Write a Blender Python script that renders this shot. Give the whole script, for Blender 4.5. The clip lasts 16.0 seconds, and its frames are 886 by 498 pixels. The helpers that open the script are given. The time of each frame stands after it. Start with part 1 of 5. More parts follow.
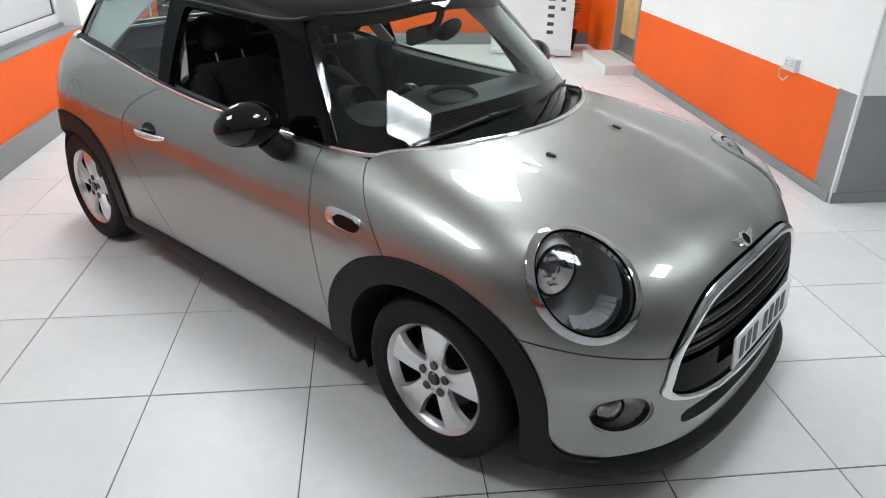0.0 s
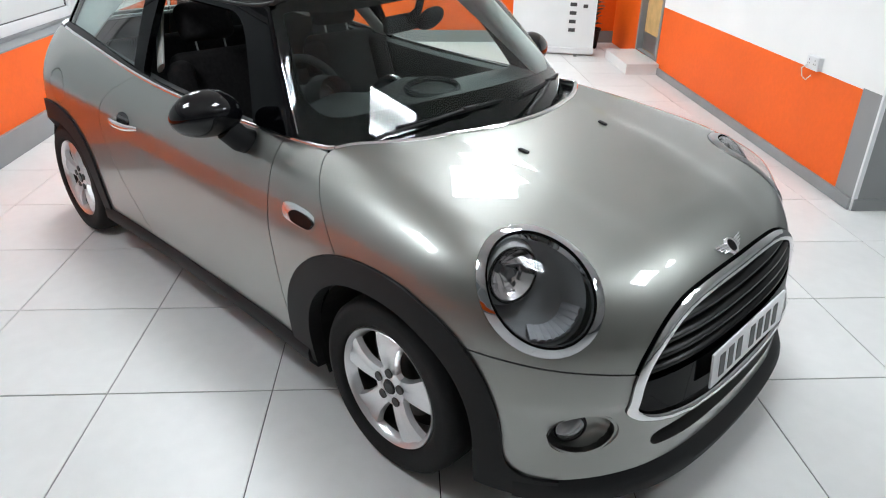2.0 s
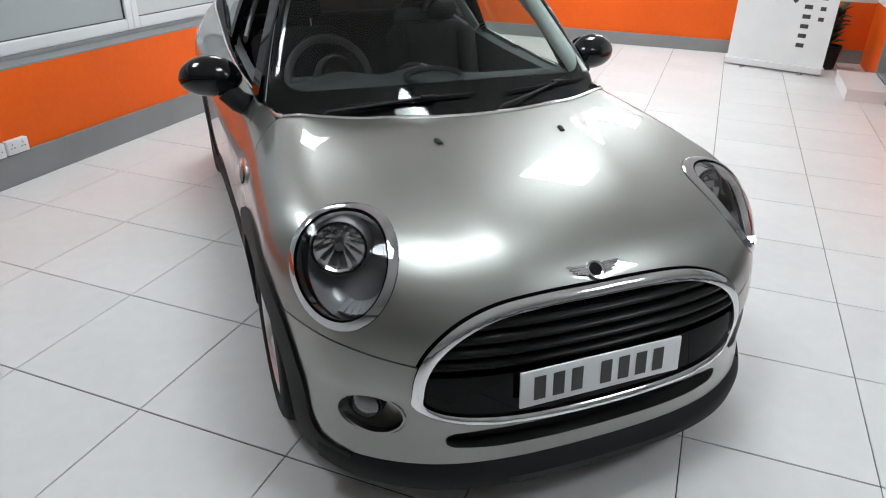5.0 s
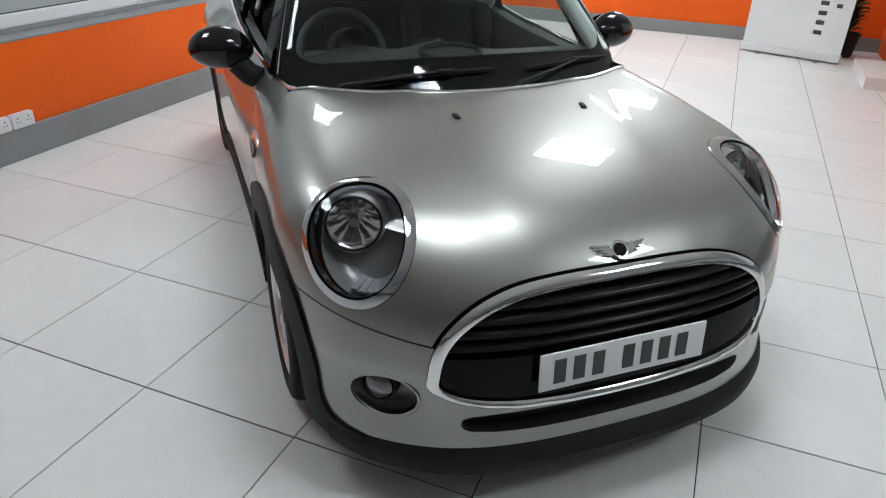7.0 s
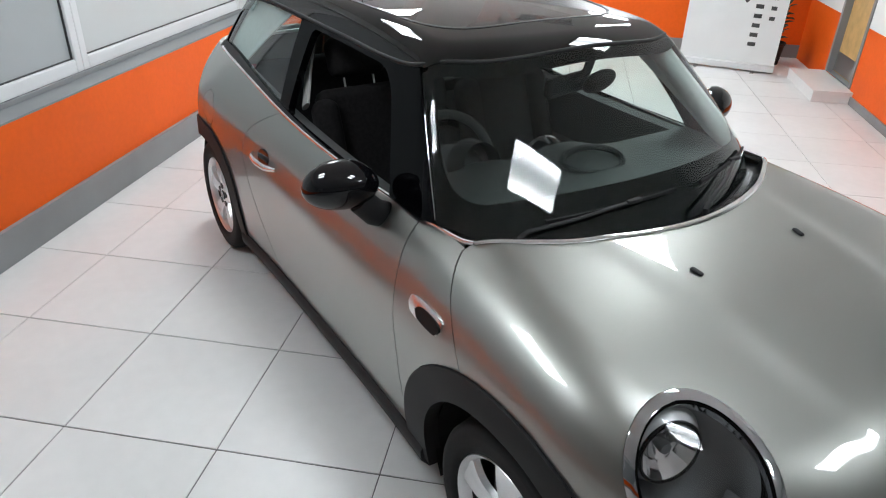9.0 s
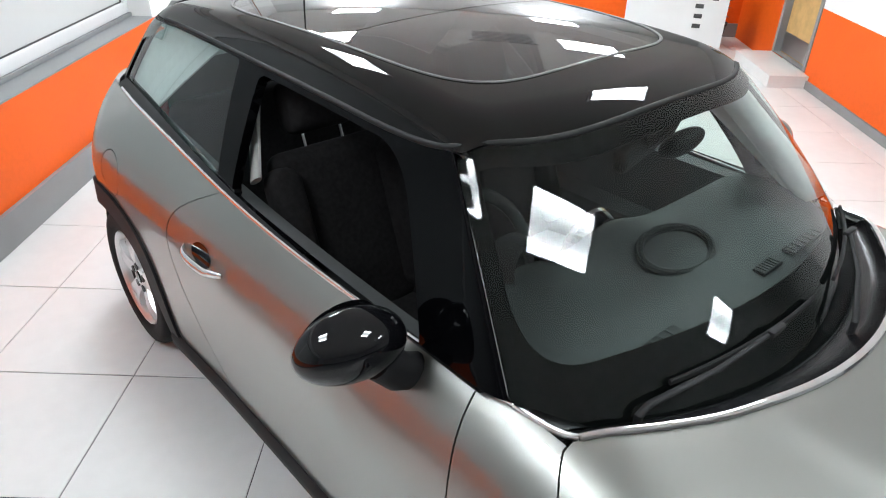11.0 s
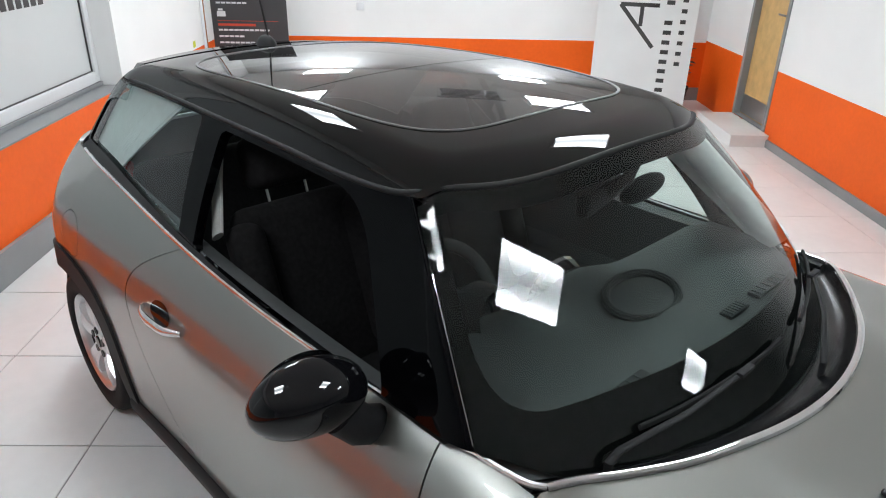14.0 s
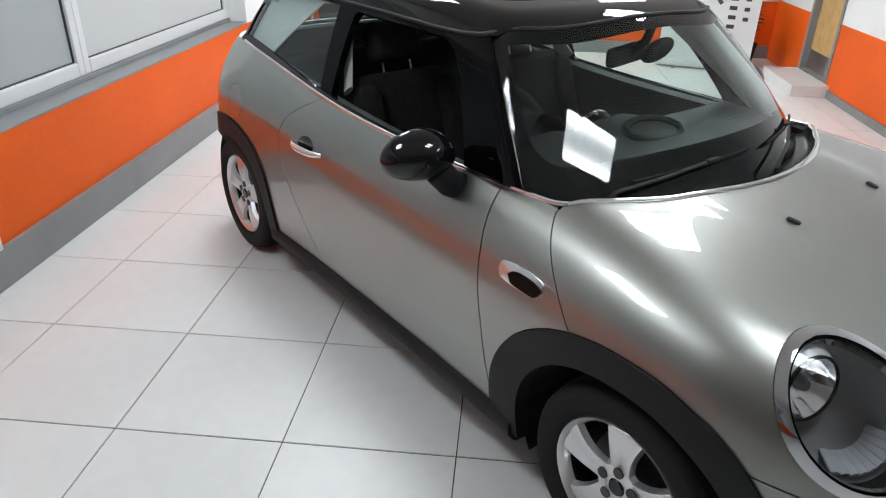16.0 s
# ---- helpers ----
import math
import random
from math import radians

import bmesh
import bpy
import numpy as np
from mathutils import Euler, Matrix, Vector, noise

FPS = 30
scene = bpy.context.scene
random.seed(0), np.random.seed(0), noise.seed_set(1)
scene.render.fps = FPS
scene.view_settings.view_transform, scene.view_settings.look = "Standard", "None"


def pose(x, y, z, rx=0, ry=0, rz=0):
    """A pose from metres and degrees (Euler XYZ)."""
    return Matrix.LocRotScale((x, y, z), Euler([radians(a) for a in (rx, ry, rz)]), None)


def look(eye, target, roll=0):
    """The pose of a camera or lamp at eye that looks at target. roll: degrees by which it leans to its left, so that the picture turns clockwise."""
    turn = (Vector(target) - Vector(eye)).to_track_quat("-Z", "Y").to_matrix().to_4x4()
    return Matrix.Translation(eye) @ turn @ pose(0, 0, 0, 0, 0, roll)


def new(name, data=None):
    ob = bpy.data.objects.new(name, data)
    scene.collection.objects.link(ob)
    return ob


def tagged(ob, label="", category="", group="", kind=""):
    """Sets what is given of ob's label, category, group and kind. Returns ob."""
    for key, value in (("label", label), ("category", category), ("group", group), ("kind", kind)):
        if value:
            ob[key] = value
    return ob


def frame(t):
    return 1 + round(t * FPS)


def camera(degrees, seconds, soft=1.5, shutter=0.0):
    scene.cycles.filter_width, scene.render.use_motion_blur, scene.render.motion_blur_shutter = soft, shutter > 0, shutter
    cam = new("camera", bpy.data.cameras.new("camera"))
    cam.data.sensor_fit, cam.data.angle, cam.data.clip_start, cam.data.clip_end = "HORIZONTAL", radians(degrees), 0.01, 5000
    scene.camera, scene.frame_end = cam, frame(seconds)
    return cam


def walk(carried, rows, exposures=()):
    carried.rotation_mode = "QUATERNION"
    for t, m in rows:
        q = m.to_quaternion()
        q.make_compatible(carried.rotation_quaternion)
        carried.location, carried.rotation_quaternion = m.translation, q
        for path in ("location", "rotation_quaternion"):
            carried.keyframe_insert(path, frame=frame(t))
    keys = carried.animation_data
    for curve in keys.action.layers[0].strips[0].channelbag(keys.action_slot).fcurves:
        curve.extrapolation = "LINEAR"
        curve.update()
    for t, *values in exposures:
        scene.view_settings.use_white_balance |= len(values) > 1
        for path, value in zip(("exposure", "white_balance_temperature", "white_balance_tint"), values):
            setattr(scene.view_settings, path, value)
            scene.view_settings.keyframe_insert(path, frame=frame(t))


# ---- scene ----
cam = camera(65.9, 16.0, soft=1.1)
PATH = [
    (0, (1.219, -2.176, 1.701), (0.045, -0.831, 0.799), 0.9),
    (0.5, (1.259, -2.143, 1.666), (0.086, -0.797, 0.766), 0.8),
    (1, (1.29, -2.105, 1.664), (0.122, -0.754, 0.764), 0.8),
    (1.5, (1.294, -2.049, 1.664), (0.088, -0.732, 0.764), 0.9),
    (2, (1.297, -1.923, 1.638), (0.054, -0.642, 0.736), 0.9),
    (2.5, (1.344, -1.747, 1.678), (0.098, -0.47, 0.775), 1.1),
    (3, (1.46, -1.541, 1.661), (0.218, -0.258, 0.76), 1.1),
    (3.5, (1.542, -1.336, 1.664), (0.156, -0.214, 0.758), 1.2),
    (4, (1.718, -1.259, 1.628), (0.131, -0.447, 0.723), 1.1),
    (4.5, (1.93, -1.125, 1.638), (0.28, -0.452, 0.73), 1.3),
    (4.7, (2.017, -1.033, 1.644), (0.364, -0.371, 0.733), 1.1),
    (6.8, (2.032, -0.961, 1.609), (0.386, -0.32, 0.671), 2.0),
    (7, (1.964, -1.024, 1.587), (0.324, -0.383, 0.638), 1.9),
    (7.5, (1.649, -1.187, 1.583), (0.062, -0.451, 0.614), 1.7),
    (8, (1.386, -1.357, 1.733), (-0.159, -0.531, 0.767), 1.8),
    (8.5, (1.199, -1.584, 1.82), (-0.279, -0.64, 0.858), 1.9),
    (9, (0.954, -1.675, 1.851), (-0.505, -0.707, 0.885), 1.7),
    (9.2, (0.814, -1.664, 1.888), (-0.629, -0.68, 0.912), 1.6),
    (11.3, (0.07, -1.42, 1.855), (-1.194, -0.258, 0.828), 1.5),
    (11.5, (0.098, -1.394, 1.844), (-1.162, -0.231, 0.814), 1.5),
    (12, (0.126, -1.37, 1.828), (-1.128, -0.201, 0.799), 1.4),
    (12.5, (0.142, -1.388, 1.87), (-1.114, -0.189, 0.877), 1.4),
    (13, (0.134, -1.409, 1.89), (-1.155, -0.172, 0.99), 1.4),
    (13.5, (0.124, -1.414, 1.885), (-1.176, -0.162, 1.024), 1.3),
    (14, (0.107, -1.433, 1.819), (-1.194, -0.175, 0.968), 1.2),
    (14.5, (0.152, -1.535, 1.659), (-1.149, -0.291, 0.786), 1.2),
    (15, (0.324, -1.632, 1.638), (-0.967, -0.402, 0.732), 1.2),
    (15.5, (0.573, -1.879, 1.668), (-0.716, -0.646, 0.764), 1.2),
    (16, (0.775, -2.006, 1.685), (-0.64, -0.923, 0.776), 1.1),
]
EXPOSURES = [(0, 0.37), (1, 0.43), (2.5, 0.50), (3.5, 0.55), (4, 0.3), (4.5, 0.25), (7, 0.04), (8, 0.17), (9, 0.23), (11.5, 0.66), (12.5, 0.64), (13.5, 0.34), (14, 0.18), (14.5, 0.3), (15, 0.47), (15.5, 0.35), (16, 0.23)]
walk(cam, [(t, look(eye, target, roll)) for t, eye, target, roll in PATH], EXPOSURES)

# ---------------------------------------------------------------- world, light
world = bpy.data.worlds.new("world")
scene.world = world
world.use_nodes = True
WN = world.node_tree.nodes
WN["Background"].inputs[0].default_value = (0.75, 0.85, 1.0, 1)
WN["Background"].inputs[1].default_value = 0.4
CEIL = 2.62


# ---------------------------------------------------------------- materials
def mat(name, color, rough=0.5, metal=0.0, coat=0.0, grain=0.0, grain_size=60.0, bump=0.0, bump_size=200.0, coat_rough=0.03, spec=0.5, mottle=0.0, mottle_size=3.0, island=0.0):
    m = bpy.data.materials.new(name)
    m.use_nodes = True
    nt = m.node_tree
    b = nt.nodes["Principled BSDF"]
    b.inputs["Base Color"].default_value = (*color, 1)
    b.inputs["Roughness"].default_value = rough
    b.inputs["Metallic"].default_value = metal
    b.inputs["Coat Weight"].default_value = coat
    b.inputs["Coat Roughness"].default_value = coat_rough
    b.inputs["Specular IOR Level"].default_value = spec
    tc = nt.nodes.new("ShaderNodeTexCoord")
    last = None
    for amount, size in ((grain, grain_size), (mottle, mottle_size)):
        if amount:
            n = nt.nodes.new("ShaderNodeTexNoise")
            n.inputs["Scale"].default_value = size
            n.inputs["Detail"].default_value = 6
            nt.links.new(tc.outputs["Object"], n.inputs["Vector"])
            mr = nt.nodes.new("ShaderNodeMapRange")
            mr.inputs["From Min"].default_value, mr.inputs["From Max"].default_value = 0.3, 0.7
            mr.inputs["To Min"].default_value, mr.inputs["To Max"].default_value = 1 - amount, 1 + amount
            nt.links.new(n.outputs["Fac"], mr.inputs["Value"])
            mx = nt.nodes.new("ShaderNodeMix")
            mx.data_type, mx.blend_type = "RGBA", "MULTIPLY"
            mx.inputs[0].default_value = 1
            if last is None:
                mx.inputs[6].default_value = (*color, 1)
            else:
                nt.links.new(last, mx.inputs[6])
            nt.links.new(mr.outputs[0], mx.inputs[7])
            last = mx.outputs[2]
    if island:
        oi = nt.nodes.new("ShaderNodeObjectInfo")
        mr = nt.nodes.new("ShaderNodeMapRange")
        mr.inputs["To Min"].default_value, mr.inputs["To Max"].default_value = 1 - island, 1 + island
        nt.links.new(oi.outputs["Random"], mr.inputs["Value"])
        mx = nt.nodes.new("ShaderNodeMix")
        mx.data_type, mx.blend_type = "RGBA", "MULTIPLY"
        mx.inputs[0].default_value = 1
        if last is None:
            mx.inputs[6].default_value = (*color, 1)
        else:
            nt.links.new(last, mx.inputs[6])
        nt.links.new(mr.outputs[0], mx.inputs[7])
        last = mx.outputs[2]
    if last is not None:
        nt.links.new(last, b.inputs["Base Color"])
    if bump:
        n = nt.nodes.new("ShaderNodeTexNoise")
        n.inputs["Scale"].default_value = bump_size
        n.inputs["Detail"].default_value = 4
        nt.links.new(tc.outputs["Object"], n.inputs["Vector"])
        bp = nt.nodes.new("ShaderNodeBump")
        bp.inputs["Strength"].default_value = bump
        bp.inputs["Distance"].default_value = 0.002
        nt.links.new(n.outputs["Fac"], bp.inputs["Height"])
        nt.links.new(bp.outputs[0], b.inputs["Normal"])
    return m


def glass(name, tint, rough=0.0, see=0.85, mirror=0.046):
    """Thin sheet glass: mostly clear, mirror by its Fresnel."""
    m = bpy.data.materials.new(name)
    m.use_nodes = True
    nt = m.node_tree
    nt.nodes.clear()
    out = nt.nodes.new("ShaderNodeOutputMaterial")
    tr = nt.nodes.new("ShaderNodeBsdfTransparent")
    tr.inputs[0].default_value = (*[c * see for c in tint], 1)
    gl = nt.nodes.new("ShaderNodeBsdfGlossy")
    gl.inputs["Roughness"].default_value = rough
    lw = nt.nodes.new("ShaderNodeLayerWeight")
    lw.inputs["Blend"].default_value = 0.5
    pw = nt.nodes.new("ShaderNodeMath")
    pw.operation = "POWER"
    pw.inputs[1].default_value = 5.0
    fr = nt.nodes.new("ShaderNodeMath")
    fr.operation = "MULTIPLY_ADD"
    fr.inputs[1].default_value, fr.inputs[2].default_value = 0.95, mirror
    nt.links.new(lw.outputs["Facing"], pw.inputs[0])
    nt.links.new(pw.outputs[0], fr.inputs[0])
    mx = nt.nodes.new("ShaderNodeMixShader")
    nt.links.new(fr.outputs[0], mx.inputs[0])
    nt.links.new(tr.outputs[0], mx.inputs[1])
    nt.links.new(gl.outputs[0], mx.inputs[2])
    nt.links.new(mx.outputs[0], out.inputs[0])
    return m


def glow(name, color, strength):
    m = bpy.data.materials.new(name)
    m.use_nodes = True
    b = m.node_tree.nodes["Principled BSDF"]
    b.inputs["Base Color"].default_value = (0.8, 0.8, 0.8, 1)
    b.inputs["Emission Color"].default_value = (*color, 1)
    b.inputs["Emission Strength"].default_value = strength
    return m


PAINT = mat("silver_grey_paint", (0.285, 0.287, 0.272), 0.40, 1.0, 1.0, grain=0.05, grain_size=900, coat_rough=0.015)
PAINT.node_tree.nodes["Principled BSDF"].inputs["Coat IOR"].default_value = 1.68
BLACK_GLOSS = mat("black_gloss_paint", (0.004, 0.004, 0.005), 0.3, 0.0, 1.0, spec=0.0)
ROOF_PAINT = mat("black_roof_paint", (0.005, 0.0048, 0.0048), 0.35, 0.0, 0.7, grain=0.2, grain_size=900, spec=0.0)
BLACK_PLASTIC = mat("black_plastic", (0.010, 0.010, 0.011), 0.6, spec=0.3, grain=0.15, grain_size=300, bump=0.06, bump_size=900)
COWL = mat("black_cowl_plastic", (0.008, 0.008, 0.009), 0.24, spec=0.35, grain=0.15, grain_size=300, mottle=0.4, mottle_size=9.0, bump=0.04, bump_size=700)
RUBBER = mat("rubber", (0.008, 0.008, 0.0085), 0.75, spec=0.3, grain=0.2, grain_size=80, bump=0.2, bump_size=400)
CHROME = mat("chrome", (0.85, 0.85, 0.86), 0.06, 1.0)
SATIN = mat("satin_chrome", (0.80, 0.80, 0.80), 0.27, 1.0)
ALLOY = mat("alloy_silver", (0.68, 0.68, 0.69), 0.28, 0.9, 0.6, grain=0.05, grain_size=300)
# near-black; behind spokes, grille and intake it stands in for deep shade
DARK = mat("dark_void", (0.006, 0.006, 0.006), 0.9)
# brake disc steel; on the rim barrel its dark tone is painted shade
DISC = mat("brake_steel_and_barrel_shade", (0.10, 0.097, 0.093), 0.5, 1.0, grain=0.2, grain_size=30)
GLASS = glass("clear_glass", (0.86, 0.95, 0.92), see=0.94)
TINT = glass("tinted_glass", (0.76, 0.86, 0.85), see=0.9, mirror=0.07)
SUNROOF = glass("sunroof_glass", (0.22, 0.22, 0.22), see=0.5, mirror=0.10)
LENS = glass("lens_glass", (1, 1, 1), see=0.95)
LAMP_DARK = mat("lamp_housing", (0.15, 0.158, 0.168), 0.4, 0.0, 0.4)
LAMP_RIB = mat("lamp_rib", (0.30, 0.315, 0.335), 0.3, 0.0, 0.6)
LAMP_SILVER = mat("lamp_satin_silver", (0.50, 0.51, 0.52), 0.42, 0.35)
LAMP_MIRROR = mat("lamp_mirror", (0.86, 0.86, 0.88), 0.10, 1.0)
LAMP_CHROME = mat("dark_chrome", (0.55, 0.56, 0.58), 0.07, 1.0)
FOG_GLASS = mat("fog_glass", (0.16, 0.16, 0.165), 0.12, 0.6, 1.0)
GRILLE = mat("grille_black", (0.004, 0.004, 0.004), 0.3, spec=0.15)
PILLAR = mat("black_pillar_gloss", (0.0012, 0.0012, 0.0016), 0.3, 0.0, 0.32, spec=0.0)
PILLAR_GREY = mat("pillar_grey", (0.42, 0.42, 0.40), 0.7, grain=0.05)
SEAL_GREY = mat("seal_grey", (0.10, 0.10, 0.10), 0.35)
FRIT = mat("black_frit", (0.004, 0.004, 0.004), 0.5, spec=0.0)
SEAT = mat("dark_cloth", (0.014, 0.013, 0.0135), 0.95, spec=0.15, grain=0.3, grain_size=60)
DASH = mat("dash_plastic", (0.034, 0.037, 0.038), 0.6, grain=0.1, grain_size=60)
HEADLINER = mat("grey_headliner", (0.82, 0.82, 0.80), 0.85, grain=0.04, grain_size=40)
WHITE_WALL = mat("white_wall_paint", (0.84, 0.84, 0.83), 0.6, mottle=0.03, mottle_size=1.5, bump=0.15, bump_size=120)
ORANGE = mat("orange_wall_paint", (0.86, 0.125, 0.010), 0.5, spec=0.22, mottle=0.06, mottle_size=1.2, grain=0.03, grain_size=30, bump=0.2, bump_size=90)
GREY = mat("grey_gloss_paint", (0.24, 0.245, 0.25), 0.4, mottle=0.08, mottle_size=3, bump=0.15, bump_size=60)
TILE = mat("porcelain_tile", (0.74, 0.735, 0.725), 0.34, 0.0, 0.0, grain=0.02, grain_size=14, mottle=0.03, mottle_size=2.0, island=0.02, bump=0.03, bump_size=20)
GROUT = mat("dark_grout", (0.02, 0.02, 0.02), 0.9)
CEILING = mat("ceiling_white", (0.84, 0.835, 0.82), 0.8, bump=0.3, bump_size=150)
UPVC = mat("white_upvc", (0.74, 0.75, 0.76), 0.3, mottle=0.02)
GREY_PANE = mat("grey_pane", (0.40, 0.43, 0.44), 0.35, mottle=0.04, mottle_size=0.8)
FILM = mat("frosted_film", (0.60, 0.62, 0.62), 0.5, mottle=0.03, mottle_size=0.8)
WOOD = mat("beech_veneer", (0.62, 0.40, 0.16), 0.4, grain=0.12, grain_size=12)
STEEL = mat("brushed_steel", (0.45, 0.45, 0.45), 0.35, 1.0)
BANNER = mat("banner_vinyl", (0.78, 0.80, 0.80), 0.45, mottle=0.03)
BANNER_DARK = mat("dark_banner_vinyl", (0.045, 0.045, 0.048), 0.45, mottle=0.1)
INK = mat("dark_ink", (0.05, 0.05, 0.05), 0.5)
WHITE_INK = mat("white_ink", (0.75, 0.75, 0.75), 0.5)
LEAF = mat("dark_leaf", (0.018, 0.032, 0.016), 0.5, grain=0.3, grain_size=30)
RED_INK = mat("red_ink", (0.55, 0.05, 0.02), 0.5)
PLATE = mat("plate_white", (0.82, 0.83, 0.84), 0.35)
LED = glow("led_panel", (0.905, 0.98, 1.03), 27.0)
# the edge-lit panels are brighter along two sides
nt = LED.node_tree
sep, tc = nt.nodes.new("ShaderNodeSeparateXYZ"), nt.nodes.new("ShaderNodeTexCoord")
sq, ma = nt.nodes.new("ShaderNodeMath"), nt.nodes.new("ShaderNodeMath")
sq.operation, ma.operation = "MULTIPLY", "MULTIPLY_ADD"
ma.inputs[1].default_value, ma.inputs[2].default_value = 640.0, 9.5
nt.links.new(tc.outputs["Object"], sep.inputs[0])
nt.links.new(sep.outputs[1], sq.inputs[0])
nt.links.new(sep.outputs[1], sq.inputs[1])
nt.links.new(sq.outputs[0], ma.inputs[0])
nt.links.new(ma.outputs[0], nt.nodes["Principled BSDF"].inputs["Emission Strength"])


# ---------------------------------------------------------------- mesh tools
def mesh_ob(name, verts, faces, material, parent=None, label="", smooth=False, normals=None):
    me = bpy.data.meshes.new(name)
    me.from_pydata([tuple(map(float, v)) for v in verts], [], [tuple(int(i) for i in f) for f in faces])
    me.materials.append(material)
    if smooth or normals is not None:
        me.polygons.foreach_set("use_smooth", [True] * len(me.polygons))
    if normals is not None:
        me.normals_split_custom_set_from_vertices([tuple(map(float, n)) for n in normals])
    ob = new(name, me)
    if parent is not None:
        ob.parent = parent
    if label:
        ob["label"] = label
    return ob


def part(name, bm, material, parent=None, label="", smooth=False):
    me = bpy.data.meshes.new(name)
    bmesh.ops.recalc_face_normals(bm, faces=bm.faces)
    bm.to_mesh(me)
    bm.free()
    me.materials.append(material)
    if smooth:
        me.polygons.foreach_set("use_smooth", [True] * len(me.polygons))
        me.set_sharp_from_angle(angle=radians(38))
    ob = new(name, me)
    if parent is not None:
        ob.parent = parent
    if label:
        ob["label"] = label
    return ob


def empty(name, label, category, group="", at=(0, 0, 0)):
    e = new(name)
    e.location = at
    return tagged(e, label, category, group)


def box_bm(lo, hi, bevel=0.0, m=None, segs=2, bm=None):
    own = bmesh.new()
    bmesh.ops.create_cube(own, size=1)
    for v in own.verts:
        v.co = Vector([lo[i] + (v.co[i] + 0.5) * (hi[i] - lo[i]) for i in range(3)])
    if bevel:
        bmesh.ops.bevel(own, geom=own.edges[:], offset=bevel, segments=segs, profile=0.5, affect="EDGES")
    if m is not None:
        own.transform(m)
    if bm is None:
        return own
    me = bpy.data.meshes.new("tmp")
    own.to_mesh(me)
    own.free()
    bm.from_mesh(me)
    bpy.data.meshes.remove(me)
    return bm


def lathe(profile, seg=48, m=None, closed=False):
    """A surface turned round the local y axis; profile rows of (radius, y)."""
    bm = bmesh.new()
    rings = []
    for r, y in profile:
        rings.append([bm.verts.new((r * math.cos(a * 2 * math.pi / seg), y, r * math.sin(a * 2 * math.pi / seg))) for a in range(seg)])
    pairs = list(zip(rings, rings[1:])) + ([(rings[-1], rings[0])] if closed else [])
    for a, b in pairs:
        for i in range(seg):
            bm.faces.new((a[i], a[(i + 1) % seg], b[(i + 1) % seg], b[i]))
    bmesh.ops.remove_doubles(bm, verts=bm.verts[:], dist=1e-5)
    if m is not None:
        bm.transform(m)
    return bm


def tube(points, ra, rb=None, seg=10, up=(0, 0, 1), bm=None, taper=None, m=None):
    """A bar of elliptic section (ra along up, rb across) along points."""
    rb = rb or ra
    bm = bm or bmesh.new()
    P = [Vector(p) for p in points]
    rings = []
    for i, p in enumerate(P):
        d = (P[min(i + 1, len(P) - 1)] - P[max(i - 1, 0)]).normalized()
        s = d.cross(Vector(up))
        s = s.normalized() if s.length > 1e-6 else Vector((1, 0, 0))
        u = s.cross(d).normalized()
        k = taper(i / (len(P) - 1)) if taper else 1.0
        rings.append([bm.verts.new(p + u * (ra * k * math.cos(a)) + s * (rb * k * math.sin(a))) for a in [2 * math.pi * j / seg for j in range(seg)]])
    for a, b in zip(rings, rings[1:]):
        for j in range(seg):
            bm.faces.new((a[j], a[(j + 1) % seg], b[(j + 1) % seg], b[j]))
    bm.faces.new(rings[0][::-1])
    bm.faces.new(rings[-1])
    if m is not None:
        bm.transform(m)
    return bm


def spline(xs, ys):
    """A natural cubic through the knots, straight beyond them."""
    xs, ys = np.array(xs, float), np.array(ys, float)
    n, h = len(xs), np.diff(xs)
    A, b = np.eye(n), np.zeros(n)
    for i in range(1, n - 1):
        A[i, i - 1], A[i, i], A[i, i + 1] = h[i - 1], 2 * (h[i - 1] + h[i]), h[i]
        b[i] = 6 * ((ys[i + 1] - ys[i]) / h[i] - (ys[i] - ys[i - 1]) / h[i - 1])
    m = np.linalg.solve(A, b)

    def f(x):
        x = np.asarray(x, float)
        i = np.clip(np.searchsorted(xs, x) - 1, 0, n - 2)
        q = np.clip(x, xs[0], xs[-1])
        a, c = xs[i + 1] - q, q - xs[i]
        y = (m[i] * a**3 + m[i + 1] * c**3) / (6 * h[i]) + (ys[i] / h[i] - m[i] * h[i] / 6) * a + (ys[i + 1] / h[i] - m[i + 1] * h[i] / 6) * c
        s0 = (ys[1] - ys[0]) / h[0] - h[0] * m[1] / 6
        s1 = (ys[-1] - ys[-2]) / h[-1] + h[-1] * m[-2] / 6
        return y + np.minimum(x - xs[0], 0) * s0 + np.maximum(x - xs[-1], 0) * s1

    return f


def smax(a, b, k):
    h = np.maximum(k - np.abs(a - b), 0) / k
    return np.maximum(a, b) + h * h * k * 0.25
# ---------------------------------------------------------------- the room
ROOM = Matrix.Translation((-0.987, -1.339, 0)) @ Matrix.Rotation(math.atan2(0.7373, 0.6756), 4, "Z")
LEFT, RIGHT, BACK, NEAR, FAR_RIGHT = -1.640, 3.817, 7.27, -7.2, 8.4
CORNER = 1.62
# the right wall leans a little off the tile grid
LEAN = Matrix.Translation((RIGHT, CORNER, 0)) @ Matrix.Rotation(-0.0135, 4, "Z") @ Matrix.Translation((-RIGHT, -CORNER, 0))


def setting(name, bm, material, smooth=False, label="", category=""):
    bm.transform(ROOM)
    ob = part(name, bm, material, smooth=smooth, label=label)
    return tagged(ob, label or name.replace("_", " "), category or "structure", kind="structure")


def slab(name, lo, hi, material, bevel=0.0, label="", category="", m=None):
    return setting(name, box_bm(lo, hi, bevel, m), material, label=label, category=category)


